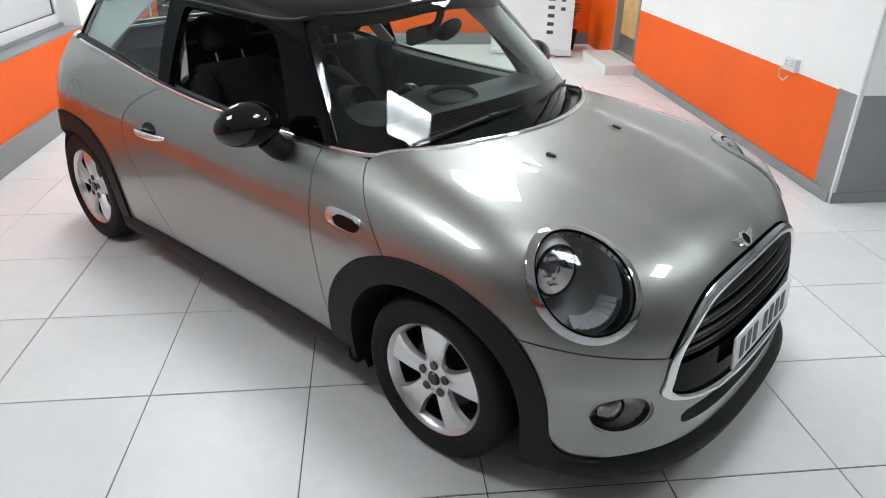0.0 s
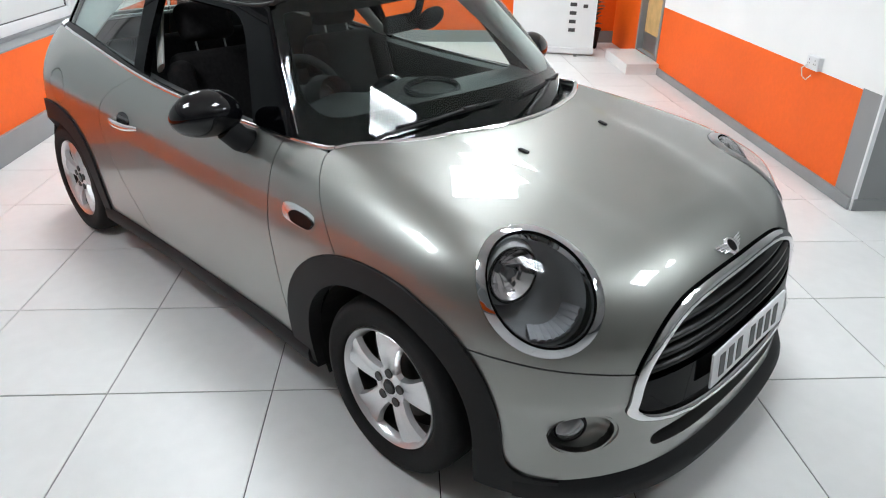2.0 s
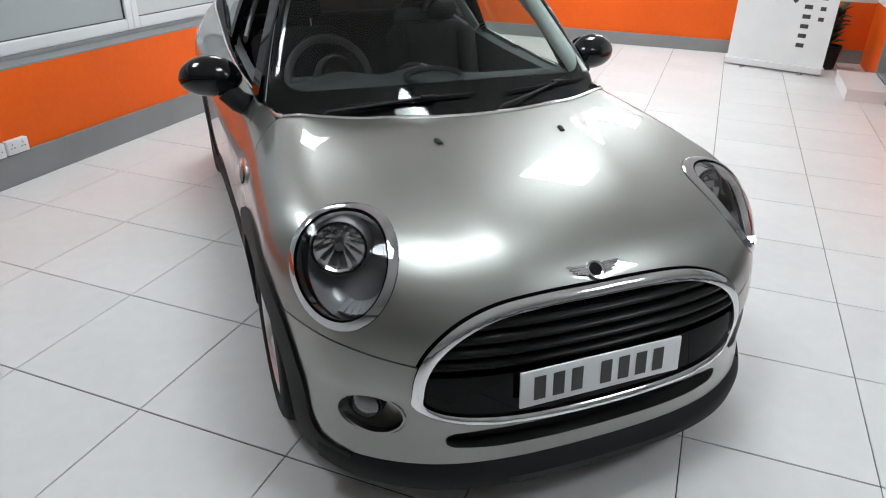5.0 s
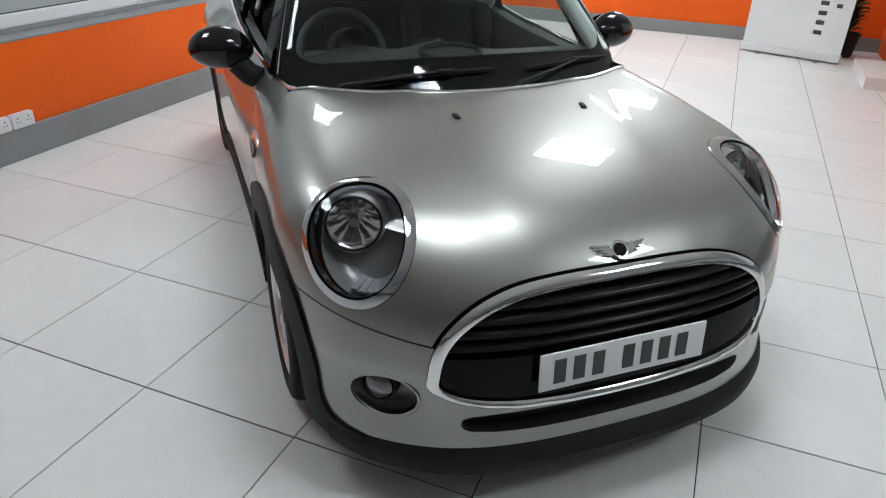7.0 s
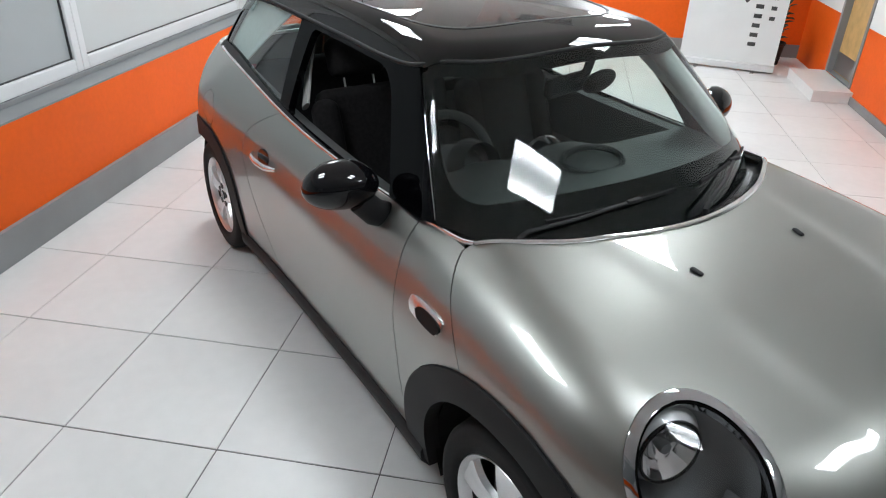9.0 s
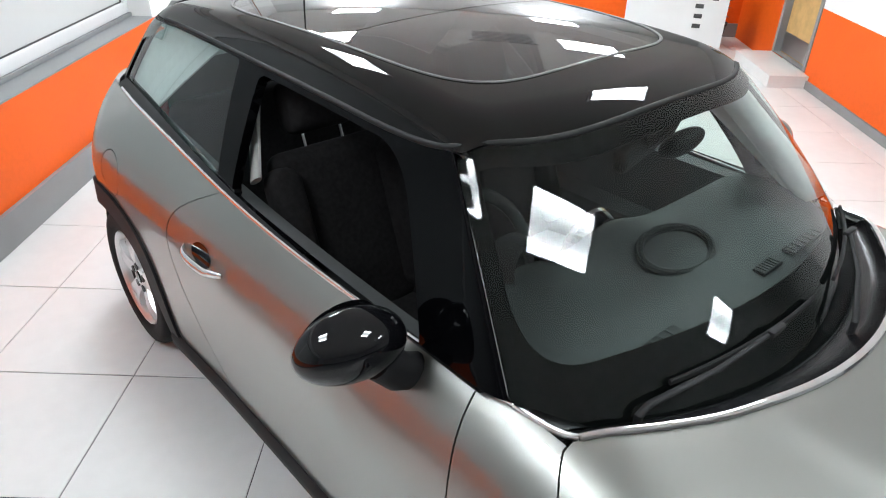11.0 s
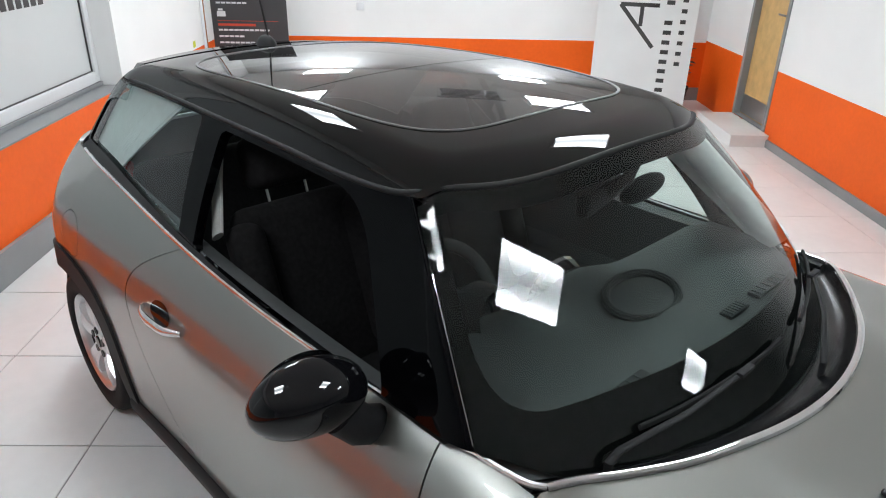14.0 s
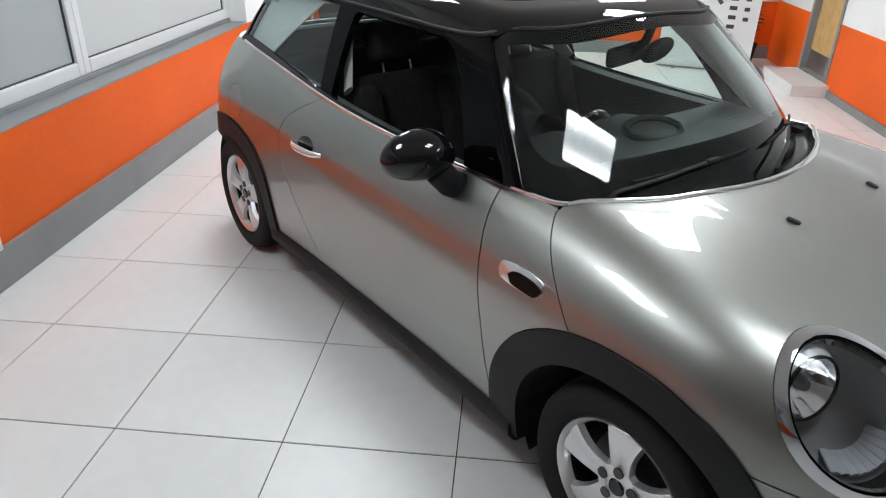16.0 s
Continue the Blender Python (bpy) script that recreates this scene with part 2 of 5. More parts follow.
TU, TV = 0.606, 0.600
slab("floor", (LEFT - 0.3, NEAR - 0.2, -0.1), (FAR_RIGHT + 0.2, BACK + 0.2, -0.004), GROUT, label="dark grout bed under white porcelain floor tiles", category="floor")
floor = bpy.data.objects["floor"]
tile_me = None
for i in range(math.floor(LEFT / TU), math.ceil(FAR_RIGHT / TU)):
    for j in range(math.floor(NEAR / TV), math.ceil(BACK / TV)):
        if i * TU > 4.4 and j * TV > 1.9:
            continue
        if tile_me is None:
            o = part("tile", box_bm((-TU / 2 + 0.0019, -TV / 2 + 0.0028, -0.012), (TU / 2 - 0.0019, TV / 2 - 0.0028, 0.0), 0.0012, segs=1), TILE, floor)
            tile_me = o.data
        else:
            o = new("tile", tile_me)
            o.parent = floor
        o.matrix_basis = ROOM @ Matrix.Translation(((i + 0.5) * TU - 0.004, (j + 0.5) * TV, 0)) @ Matrix.Rotation(random.choice((0, math.pi)), 4, "Z")

# left wall with its window
W0, W1, SILL, HEAD = -4.64, 4.40, 0.72, 2.3
slab("wall_left_orange", (LEFT - 0.3, NEAR, 0), (LEFT, BACK, 0.680), ORANGE, label="orange painted lower wall", category="wall")
slab("window_sill", (LEFT - 0.3, W0, 0.680), (LEFT + 0.004, W1, 0.692), GREY, 0.003, label="grey painted window sill ledge", category="sill")
slab("wall_left_white", (LEFT - 0.3, W1, 0.680), (LEFT, BACK, CEIL), WHITE_WALL, label="white painted wall", category="wall")
slab("wall_left_near", (LEFT - 0.3, NEAR, 0.680), (LEFT, W0, CEIL), WHITE_WALL, label="white painted wall", category="wall")
slab("wall_left_head", (LEFT - 0.3, W0, HEAD), (LEFT, W1, CEIL), WHITE_WALL, label="white painted wall over the window", category="wall")
slab("baseboard_left", (LEFT, NEAR, 0), (LEFT + 0.03, BACK, 0.19), GREY, 0.004, label="grey painted skirting board", category="skirting")
slab("trim_sill_upstand", (LEFT - 0.3, W0, 0.692), (LEFT - 0.150, W1, 0.72), GREY, 0.003, label="grey upstand behind the sill", category="trim")
# right wall with the door
D0, D1, DH = 5.42, 6.20, 2.12
slab("wall_right_orange", (RIGHT, CORNER + 0.2, 0), (RIGHT + 0.2, D0, 0.69), ORANGE, label="orange painted lower wall", category="wall", m=LEAN)
slab("wall_right_white", (RIGHT, CORNER + 0.2, 0.69), (RIGHT + 0.2, D0, CEIL), WHITE_WALL, label="white painted wall", category="wall", m=LEAN)
slab("wall_right_far_orange", (RIGHT, D1, 0), (RIGHT + 0.2, BACK + 0.1, 0.69), ORANGE, label="orange painted lower wall", category="wall", m=LEAN)
slab("wall_right_far_white", (RIGHT, D1, 0.69), (RIGHT + 0.2, BACK + 0.1, CEIL), WHITE_WALL, label="white painted wall", category="wall", m=LEAN)
slab("wall_right_head", (RIGHT, D0, DH + 0.12), (RIGHT + 0.2, D1, CEIL), WHITE_WALL, label="white painted wall over the door", category="wall", m=LEAN)
slab("baseboard_right", (RIGHT - 0.02, CORNER + 0.01, 0), (RIGHT, D0 - 0.02, 0.075), GREY, 0.003, label="grey painted skirting board", category="skirting", m=LEAN)
slab("wall_recess_grey", (RIGHT, CORNER, 0), (FAR_RIGHT, CORNER + 0.2, 0.70), GREY, label="grey painted lower wall", category="wall")
slab("baseboard_recess", (RIGHT, CORNER - 0.012, 0), (FAR_RIGHT, CORNER, 0.075), GREY, 0.003, label="grey painted skirting board", category="skirting")
slab("wall_recess_white", (RIGHT, CORNER, 0.70), (FAR_RIGHT, CORNER + 0.2, CEIL), WHITE_WALL, label="white painted wall", category="wall")
# back wall
slab("wall_back_orange", (LEFT, BACK, 0), (RIGHT + 0.3, BACK + 0.2, 0.668), ORANGE, label="orange painted lower wall", category="wall")
slab("wall_back_white", (LEFT, BACK, 0.668), (RIGHT + 0.3, BACK + 0.2, CEIL), WHITE_WALL, label="white painted wall", category="wall")
slab("baseboard_back", (LEFT + 0.03, BACK - 0.02, 0), (RIGHT + 0.074, BACK, 0.15), GREY, 0.003, label="grey painted skirting board", category="skirting")
# closing walls behind the camera
slab("wall_far_right_grey", (FAR_RIGHT, NEAR, 0), (FAR_RIGHT + 0.2, CORNER + 0.2, 0.70), GREY, label="grey painted lower wall", category="wall")
slab("wall_far_right_white", (FAR_RIGHT, NEAR, 0.70), (FAR_RIGHT + 0.2, CORNER + 0.2, CEIL), WHITE_WALL, label="white painted wall", category="wall")
slab("wall_near_grey", (LEFT - 0.3, NEAR - 0.2, 0), (FAR_RIGHT + 0.2, NEAR, 0.70), GREY, label="grey painted lower wall", category="wall")
slab("wall_near_white", (LEFT - 0.3, NEAR - 0.2, 0.70), (FAR_RIGHT + 0.2, NEAR, CEIL), WHITE_WALL, label="white painted wall", category="wall")
slab("ceiling", (LEFT - 0.4, NEAR - 0.3, CEIL), (FAR_RIGHT + 0.3, BACK + 0.3, CEIL + 0.1), CEILING, label="white suspended ceiling", category="ceiling")

# ceiling lights
LIGHTS = [(r, v) for r in (-0.55, 1.85, 4.25) for v in (-0.3, 2.1, 4.5, 6.85) if r < 3 or v < 1]
for r, v in LIGHTS:
    e = empty("ceiling_light", "square white LED ceiling panel, lit", "ceiling light", "ceiling lights")
    e.matrix_basis = ROOM @ Matrix.Translation((r, v, CEIL))
    part("diffuser", box_bm((-0.268, -0.268, -0.010), (0.268, 0.268, -0.004)), LED, e, "glowing white diffuser")
    for a in range(4):
        part("frame", box_bm((-0.3, -0.3, -0.014), (0.268, -0.268, 0), 0, Matrix.Rotation(a * math.pi / 2, 4, "Z")), UPVC, e)

# ceiling vent
cv = empty("ceiling_vent", "white slatted air vent in the ceiling", "vent")
cv.matrix_basis = ROOM @ Matrix.Translation((1.05, 4.6, CEIL))
part("backing", box_bm((-0.28, -0.28, -0.006), (0.28, 0.28, -0.002)), INK, cv)
for a in range(4):
    part("frame", box_bm((-0.3, -0.3, -0.02), (0.27, -0.27, 0), 0, Matrix.Rotation(a * math.pi / 2, 4, "Z")), UPVC, cv)
for k in range(6):
    part("slat", box_bm((-0.27, -0.23 + k * 0.085, -0.018), (0.27, -0.19 + k * 0.085, -0.008)), UPVC, cv)

# step and door
step = empty("step", "low step covered in white tiles in front of the door", "step")
step.matrix_basis = ROOM @ LEAN
part("body", box_bm((RIGHT - 0.355, D0 - 0.10, 0), (RIGHT, D1 + 0.02, 0.101), 0.002), TILE, step)
part("tread_tile", box_bm((RIGHT - 0.36, D0 - 0.105, 0.102), (RIGHT, D1 + 0.025, 0.112), 0.002), TILE, step)
door = empty("door_1", "beech veneer door with a steel kick plate and lever handle, closed", "door")
door.matrix_basis = ROOM @ LEAN
tagged(door, kind="structure")
leaf = part("leaf", box_bm((RIGHT + 0.06, D0 + 0.05, 0.13), (RIGHT + 0.10, D1 - 0.05, DH), 0.002), WOOD, door, "beech veneer leaf")
part("kick_plate", box_bm((RIGHT + 0.056, D0 + 0.06, 0.14), (RIGHT + 0.0595, D1 - 0.06, 0.33)), STEEL, leaf, "steel kick plate")
for lo, hi in (((RIGHT - 0.012, D0, 0.118), (RIGHT + 0.12, D0 + 0.05, DH + 0.05)), ((RIGHT - 0.012, D1 - 0.05, 0.118), (RIGHT + 0.12, D1, DH + 0.05)), ((RIGHT - 0.012, D0 + 0.05, DH), (RIGHT + 0.12, D1 - 0.05, DH + 0.05))):
    part("frame", box_bm(lo, hi, 0.003), GREY, door, "grey painted frame")
part("threshold", box_bm((RIGHT + 0.0, D0 + 0.05, 0.118), (RIGHT + 0.12, D1 - 0.05, 0.128)), GREY, door)
slab("wall_behind_door", (RIGHT + 0.121, D0 - 0.1, 0.0), (RIGHT + 0.2, D1 + 0.1, DH + 0.12), WHITE_WALL, label="plain wall closing the doorway", category="wall", m=LEAN)
part("handle", tube([(RIGHT + 0.06, D0 + 0.09, 1.16), (RIGHT + 0.0, D0 + 0.09, 1.16), (RIGHT + 0.0, D0 + 0.21, 1.16)], 0.009, 0.009, 10, up=(0.1, 0.2, 1)), STEEL, leaf, "steel lever handle", smooth=True)

# roller banner; its printing as plain bars
ban = empty("roller_banner", "white roller banner with dark upright lettering on the floor", "banner")
BM = Matrix.Translation((2.918, 6.50, 0)) @ Matrix.Rotation(math.atan2(-0.27, 0.935), 4, "Z")
ban.matrix_basis = ROOM @ BM
part("sheet", box_bm((-0.50, -0.004, 0.07), (0.50, 0.0, 2.1)), BANNER, ban, "white printed sheet")
part("base", box_bm((-0.51, -0.06, 0.018), (0.51, 0.06, 0.085), 0.012), UPVC, ban, "white base", smooth=True)
for s in (-0.3, 0.3):
    part("foot", box_bm((s - 0.02, -0.12, 0.0), (s + 0.02, 0.06, 0.018), 0.003), STEEL, ban)
part("top_rail", box_bm((-0.51, -0.012, 2.1), (0.51, 0.008, 2.12), 0.003), STEEL, ban)
for k in range(18):
    if k != 8:
        z = 0.27 + k * 0.098
        part("letter_bar", box_bm((0.185, -0.0062, z), (0.265, -0.0045, z + 0.042)), INK, ban)
for k in range(12):
    z = 0.55 + k * 0.105
    part("letter_bar", box_bm((0.34, -0.0062, z), (0.395, -0.0045, z + 0.04)), INK, ban)
for z0, z1, s0, s1 in ((1.12, 1.16, -0.27, 0.12), (1.19, 1.23, -0.27, 0.12), (1.36, 1.40, -0.27, 0.12), (1.52, 1.56, -0.27, 0.12), (1.12, 1.16, 0.02, 0.12)):
    part("emblem_bar", box_bm((s0, -0.0062, z0), (s1, -0.0045, z1)), INK, ban)
bm = tube([(-0.27, -0.005, 1.14), (0.10, -0.005, 0.72)], 0.02, 0.001, 6, up=(1, 0, 1))
part("emblem_bar", bm, INK, ban)
part("emblem_bar", box_bm((-0.07, -0.0062, 0.93), (-0.03, -0.0045, 1.13)), INK, ban)

dark = empty("dark_banner", "dark grey roller banner with small white print", "banner")
dark.matrix_basis = ROOM @ Matrix.Translation((-1.235, 6.80, 0))
part("sheet", box_bm((-0.40, -0.004, 0.07), (0.40, 0.0, 2.0)), BANNER_DARK, dark, "dark printed sheet")
part("base", box_bm((-0.41, -0.06, 0.0), (0.41, 0.06, 0.08), 0.012), STEEL, dark, "silver base", smooth=True)
part("print_bar", box_bm((-0.34, -0.0062, 0.875), (0.30, -0.0045, 0.88)), RED_INK, dark)
part("print_bar", box_bm((-0.34, -0.0062, 0.825), (0.06, -0.0045, 0.85)), RED_INK, dark)
for z, w in ((0.775, 0.50), (0.71, 0.24), (0.645, 0.36), (1.05, 0.30), (1.11, 0.42), (0.55, 0.4)):
    x = -0.34
    while x < -0.34 + w:
        part("print_bar", box_bm((x, -0.0062, z), (x + 0.045, -0.0045, z + 0.018)), WHITE_INK, dark)
        x += 0.055
part("pictogram", box_bm((-0.34, -0.0062, 0.92), (-0.25, -0.0045, 0.975), 0.0004), WHITE_INK, dark)
part("pictogram", box_bm((-0.325, -0.0062, 0.98), (-0.275, -0.0045, 1.0), 0.0004), WHITE_INK, dark)

# pipes in the corner
for k, (v, m) in enumerate(((6.42, UPVC), (6.46, UPVC), (6.50, mat("copper", (0.35, 0.16, 0.08), 0.4, 0.8, mottle=0.2, mottle_size=8)))):
    bm = tube([(LEFT + 0.018, v, 0.19), (LEFT + 0.018, v, CEIL)], 0.009, 0.009, 10, up=(1, 0, 0))
    bm.transform(ROOM)
    tagged(part("pipe", bm, m, smooth=True), "thin upright service pipe fixed to the white wall", "pipe", "service pipes")
bm = box_bm((LEFT + 0.001, 6.10, 0.70), (LEFT + 0.004, 6.17, 0.76), 0.001)
bm.transform(ROOM)
tagged(part("wall_tag", bm, mat("yellow_tag", (0.65, 0.7, 0.05), 0.5)), "small yellow tag stuck on the white wall", "tag")


def socket(name, m, label, w=0.146):
    e = empty(name, label, "socket", "wall sockets")
    e.matrix_basis = m
    part("back_box", box_bm((-w / 2, -0.03, -0.043), (w / 2, 0.0, 0.043), 0.004), UPVC, e)
    part("face_plate", box_bm((-w / 2, -0.040, -0.043), (w / 2, -0.0305, 0.043), 0.004), UPVC, e, smooth=True)
    for s in (-w / 4, w / 4):
        for dx, dz, a, b in ((0, 0.018, 0.003, 0.005), (-0.011, -0.004, 0.004, 0.003), (0.011, -0.004, 0.004, 0.003)):
            part("pin_hole", box_bm((s + dx - a, -0.0412, dz - b), (s + dx + a, -0.0402, dz + b)), INK, e)
        part("switch", box_bm((s - 0.006, -0.0435, 0.024), (s + 0.006, -0.0402, 0.036), 0.001), UPVC, e)
    return e


TURN_L = Matrix.Rotation(math.pi / 2, 4, "Z")
socket("wall_socket", ROOM @ Matrix.Translation((LEFT + 0.0, 0.82, 0.236)) @ TURN_L, "white double socket on the grey skirting")
socket("wall_socket", ROOM @ Matrix.Translation((LEFT + 0.0, 0.66, 0.236)) @ TURN_L, "white double socket on the grey skirting")
socket("wall_socket", ROOM @ LEAN @ Matrix.Translation((RIGHT, 2.36, 0.735)) @ Matrix.Rotation(-math.pi / 2, 4, "Z"), "white double socket on the white wall", 0.14)
slab("trim_corner", (RIGHT - 0.006, CORNER - 0.006, 0.0), (RIGHT + 0.02, CORNER + 0.012, CEIL), UPVC, label="white corner bead on the wall edge", category="trim")


def leaf_bm(length, width, m):
    """A folded, drooping leaf of a few faces."""
    bm = bmesh.new()
    rows = []
    for k in range(6):
        t = k / 5
        w = width * math.sin(math.pi * min(1, 0.12 + 0.88 * t)) ** 0.8
        z = 0.25 * length * t - 0.45 * length * t * t
        rows.append([bm.verts.new((u * w, length * t, z + abs(u) * 0.25 * w)) for u in (-1, 0, 1)])
    for a, b in zip(rows, rows[1:]):
        for j in range(2):
            bm.faces.new((a[j], a[j + 1], b[j + 1], b[j]))
    bm.transform(m)
    return bm


# pot plant half hidden by the banner
plant = empty("pot_plant", "dark green leafy pot plant behind the white banner", "plant")
plant.matrix_basis = ROOM @ Matrix.Translation((3.46, 6.86, 0))
spin = Matrix.Rotation(math.pi / 2, 4, "X")
pot = part("pot", lathe([(0.0, 0.0), (0.10, 0.0), (0.115, 0.01), (0.14, 0.22), (0.148, 0.225), (0.148, 0.25), (0.135, 0.25), (0.13, 0.22), (0.0, 0.215)], 32, spin), BLACK_PLASTIC, plant, "black plastic pot", smooth=True)
part("soil", lathe([(0.0, 0.218), (0.128, 0.216)], 24, spin), DARK, pot)
for k in range(6):
    a = k * 2.4
    part("stem", tube([(0.02 * math.cos(a), 0.02 * math.sin(a), 0.21), (0.04 * math.cos(a), 0.04 * math.sin(a), 0.40), (0.09 * math.cos(a), 0.09 * math.sin(a), 0.52 + 0.04 * (k % 3))], 0.006, 0.006, 6, up=(1, 0, 0)), LEAF, plant, smooth=True)
for k in range(30):
    a, h = k * 2.4, 0.27 + 0.012 * k
    m = Matrix.Translation((0.05 * math.cos(a), 0.05 * math.sin(a), h)) @ Matrix.Rotation(a - math.pi / 2, 4, "Z") @ Matrix.Rotation(radians(25 + 12 * (k % 3)), 4, "X")
    part("leaf", leaf_bm(0.12 + 0.015 * (k % 4), 0.06, m), LEAF, plant, smooth=True)

# switch plate on the back wall and a cable at the socket
sp_m = ROOM @ Matrix.Translation((-0.10, BACK, 1.0))
sw_plate = empty("wall_switch", "white switch plate on the white back wall", "switch")
sw_plate.matrix_basis = sp_m
part("face_plate", box_bm((-0.043, -0.010, -0.043), (0.043, 0.0, 0.043), 0.004), UPVC, sw_plate, smooth=True)
part("rocker", box_bm((-0.012, -0.014, -0.020), (0.012, -0.0101, 0.020), 0.002), UPVC, sw_plate)
pts = [(RIGHT - 0.045, 2.40, 0.72), (RIGHT - 0.06, 2.43, 0.69), (RIGHT - 0.03, 2.46, 0.63), (RIGHT - 0.015, 2.43, 0.61), (RIGHT - 0.015, 2.38, 0.65)]
bm = tube(pts, 0.004, 0.004, 8, up=(0.3, 0.2, 1), m=ROOM @ LEAN)
tagged(part("cable", bm, UPVC, smooth=True), "short white cable looped below the wall socket", "cable")

# window
win = empty("window_1", "white window with frosted panes over a grey sill", "window")
win.matrix_basis = ROOM
tagged(win, kind="structure")
WX = LEFT - 0.195
n = 4
step_w = (W1 - W0) / n
for k in range(n):
    a, b = W0 + k * step_w, W0 + (k + 1) * step_w
    part("pane", box_bm((WX - 0.02, a + 0.05, SILL + 0.07), (WX, b - 0.05, HEAD - 0.06)), FILM if k == 3 else GREY_PANE, win, "frosted pane")
    for lo, hi in (((WX - 0.04, a, SILL), (WX + 0.03, a + 0.06, HEAD)), ((WX - 0.04, b - 0.06, SILL), (WX + 0.03, b, HEAD)), ((WX - 0.04, a + 0.06, SILL), (WX + 0.03, b - 0.06, SILL + 0.08)), ((WX - 0.04, a + 0.06, HEAD - 0.06), (WX + 0.03, b - 0.06, HEAD))):
        part("window_frame", box_bm(lo, hi, 0.008), UPVC, win, "white plastic frame")
    for lo, hi in (((WX, a + 0.06, SILL + 0.08), (WX + 0.012, a + 0.066, HEAD - 0.06)), ((WX, b - 0.066, SILL + 0.08), (WX + 0.012, b - 0.06, HEAD - 0.06)), ((WX, a + 0.066, SILL + 0.08), (WX + 0.012, b - 0.066, SILL + 0.086))):
        part("gasket", box_bm(lo, hi), INK, win)
for k in range(7):
    z = 1.32
    part("letter_bar", box_bm((WX + 0.001, 3.3 + k * 0.085, z), (WX + 0.003, 3.36 + k * 0.085, z + 0.085)), INK, win)
# ---------------------------------------------------------------- the car's form
# Front axle at x = 0, the nose towards +x, its own left towards +y.
bonnet_line = spline([-1.2, -0.45, -0.2, 0.0, 0.3, 0.5, 0.64, 0.75], [1.05, 0.971, 0.948, 0.923, 0.871, 0.813, 0.75, 0.68])
half_width = spline([-3.05, -2.5, -1.9, -1.2, -0.6, 0.0, 0.4, 0.8], [0.83, 0.862, 0.845, 0.835, 0.838, 0.856, 0.852, 0.845])
nose_line = spline([0.1, 0.2, 0.3, 0.45, 0.55, 0.62, 0.7, 0.8, 0.95], [0.752, 0.752, 0.748, 0.742, 0.730, 0.713, 0.682, 0.635, 0.54])
tail_line = spline([0.2, 0.45, 0.7, 1.0, 1.1], [-2.98, -3.03, -3.0, -2.92, -2.88])
belt = spline([-2.95, -2.45, -1.71, -0.64, -0.43], [1.075, 1.045, 0.962, 0.926, 0.926])
door_rear = spline([0.25, 0.42, 0.6, 0.75, 0.87, 0.96], [-1.62, -1.76, -1.90, -1.935, -1.87, -1.71])
door_front = lambda z: -0.568 - 0.214 * (z - 0.6)
roof_line = spline([-2.9, -2.6, -2.1, -1.5, -1.0, -0.7, -0.5], [1.30, 1.355, 1.405, 1.425, 1.405, 1.365, 1.32])
gutter = spline([-2.7, -2.3, -1.8, -1.3, -1.0, -0.9], [1.295, 1.312, 1.31, 1.302, 1.302, 1.31])


def lower(P):
    x, y, z = P[:, 0], np.abs(P[:, 1]), P[:, 2]
    back = np.clip((-0.6 - x) / 1.8, 0, 1)
    up, dn = np.maximum(z - 0.60 - 0.17 * back, 0), np.maximum(0.5 - z, 0)
    side = y - (half_width(x) - (1.02 + 0.95 * back) * up**2 - 0.35 * dn**2)
    front = (x - (nose_line(z) - 0.12 * y**2 - 0.56 * y**4)) * 0.9
    dome = 1 / (1 + np.exp((y - 0.34 - 0.12 * np.clip(-x, -0.6, 0.4)) / 0.022))
    top = z - (bonnet_line(x) - 0.05 * y**2 + 0.009 * dome)
    rear = (tail_line(z) + 0.2 * y**2 + 0.3 * y**4) - x
    step = lambda u, k: 1 / (1 + np.exp(-u / k))
    shelf = 0.016 * step(0.447 - z, 0.010) * step(z - 0.275, 0.022) * step(y - 0.52, 0.022) * step(x - 0.44, 0.02)
    return smax(smax(smax(side, front, 0.16), top, 0.13), rear, 0.12) + shelf


def upper(P):
    x, y, z = P[:, 0], np.abs(P[:, 1]), P[:, 2]
    side = y - (0.725 - 0.36 * (z - 0.94) - 0.28 * np.maximum(z - 0.94, 0) ** 2 - 0.035 * np.maximum(-1.9 - x, 0) ** 2)
    top = z - (roof_line(x) - 0.10 * y**2)
    front = (x - (-0.29 - 0.95 * (z - 0.95) - 0.30 * np.maximum(z - 0.95, 0) ** 2 - 0.50 * y**2)) * 0.7
    rear = (-2.96 + 0.75 * np.maximum(z - 0.98, 0) + 0.25 * y**2 - x) * 0.8
    return smax(smax(smax(side, front, 0.06), top, 0.055), rear, 0.16)


def cast(F, O, D, far=2.2):
    lo, hi = np.zeros(len(O)), np.full(len(O), far)
    for _ in range(36):
        mid = (lo + hi) / 2
        out = F(O + D * mid[:, None]) > 0
        hi, lo = np.where(out, mid, hi), np.where(out, lo, mid)
    return O + D * ((lo + hi) / 2)[:, None]


def gradient(F, P):
    e = 1e-4
    g = np.stack([F(P + d) - F(P - d) for d in np.eye(3) * e], 1)
    return g / np.maximum(np.linalg.norm(g, axis=1, keepdims=True), 1e-9)


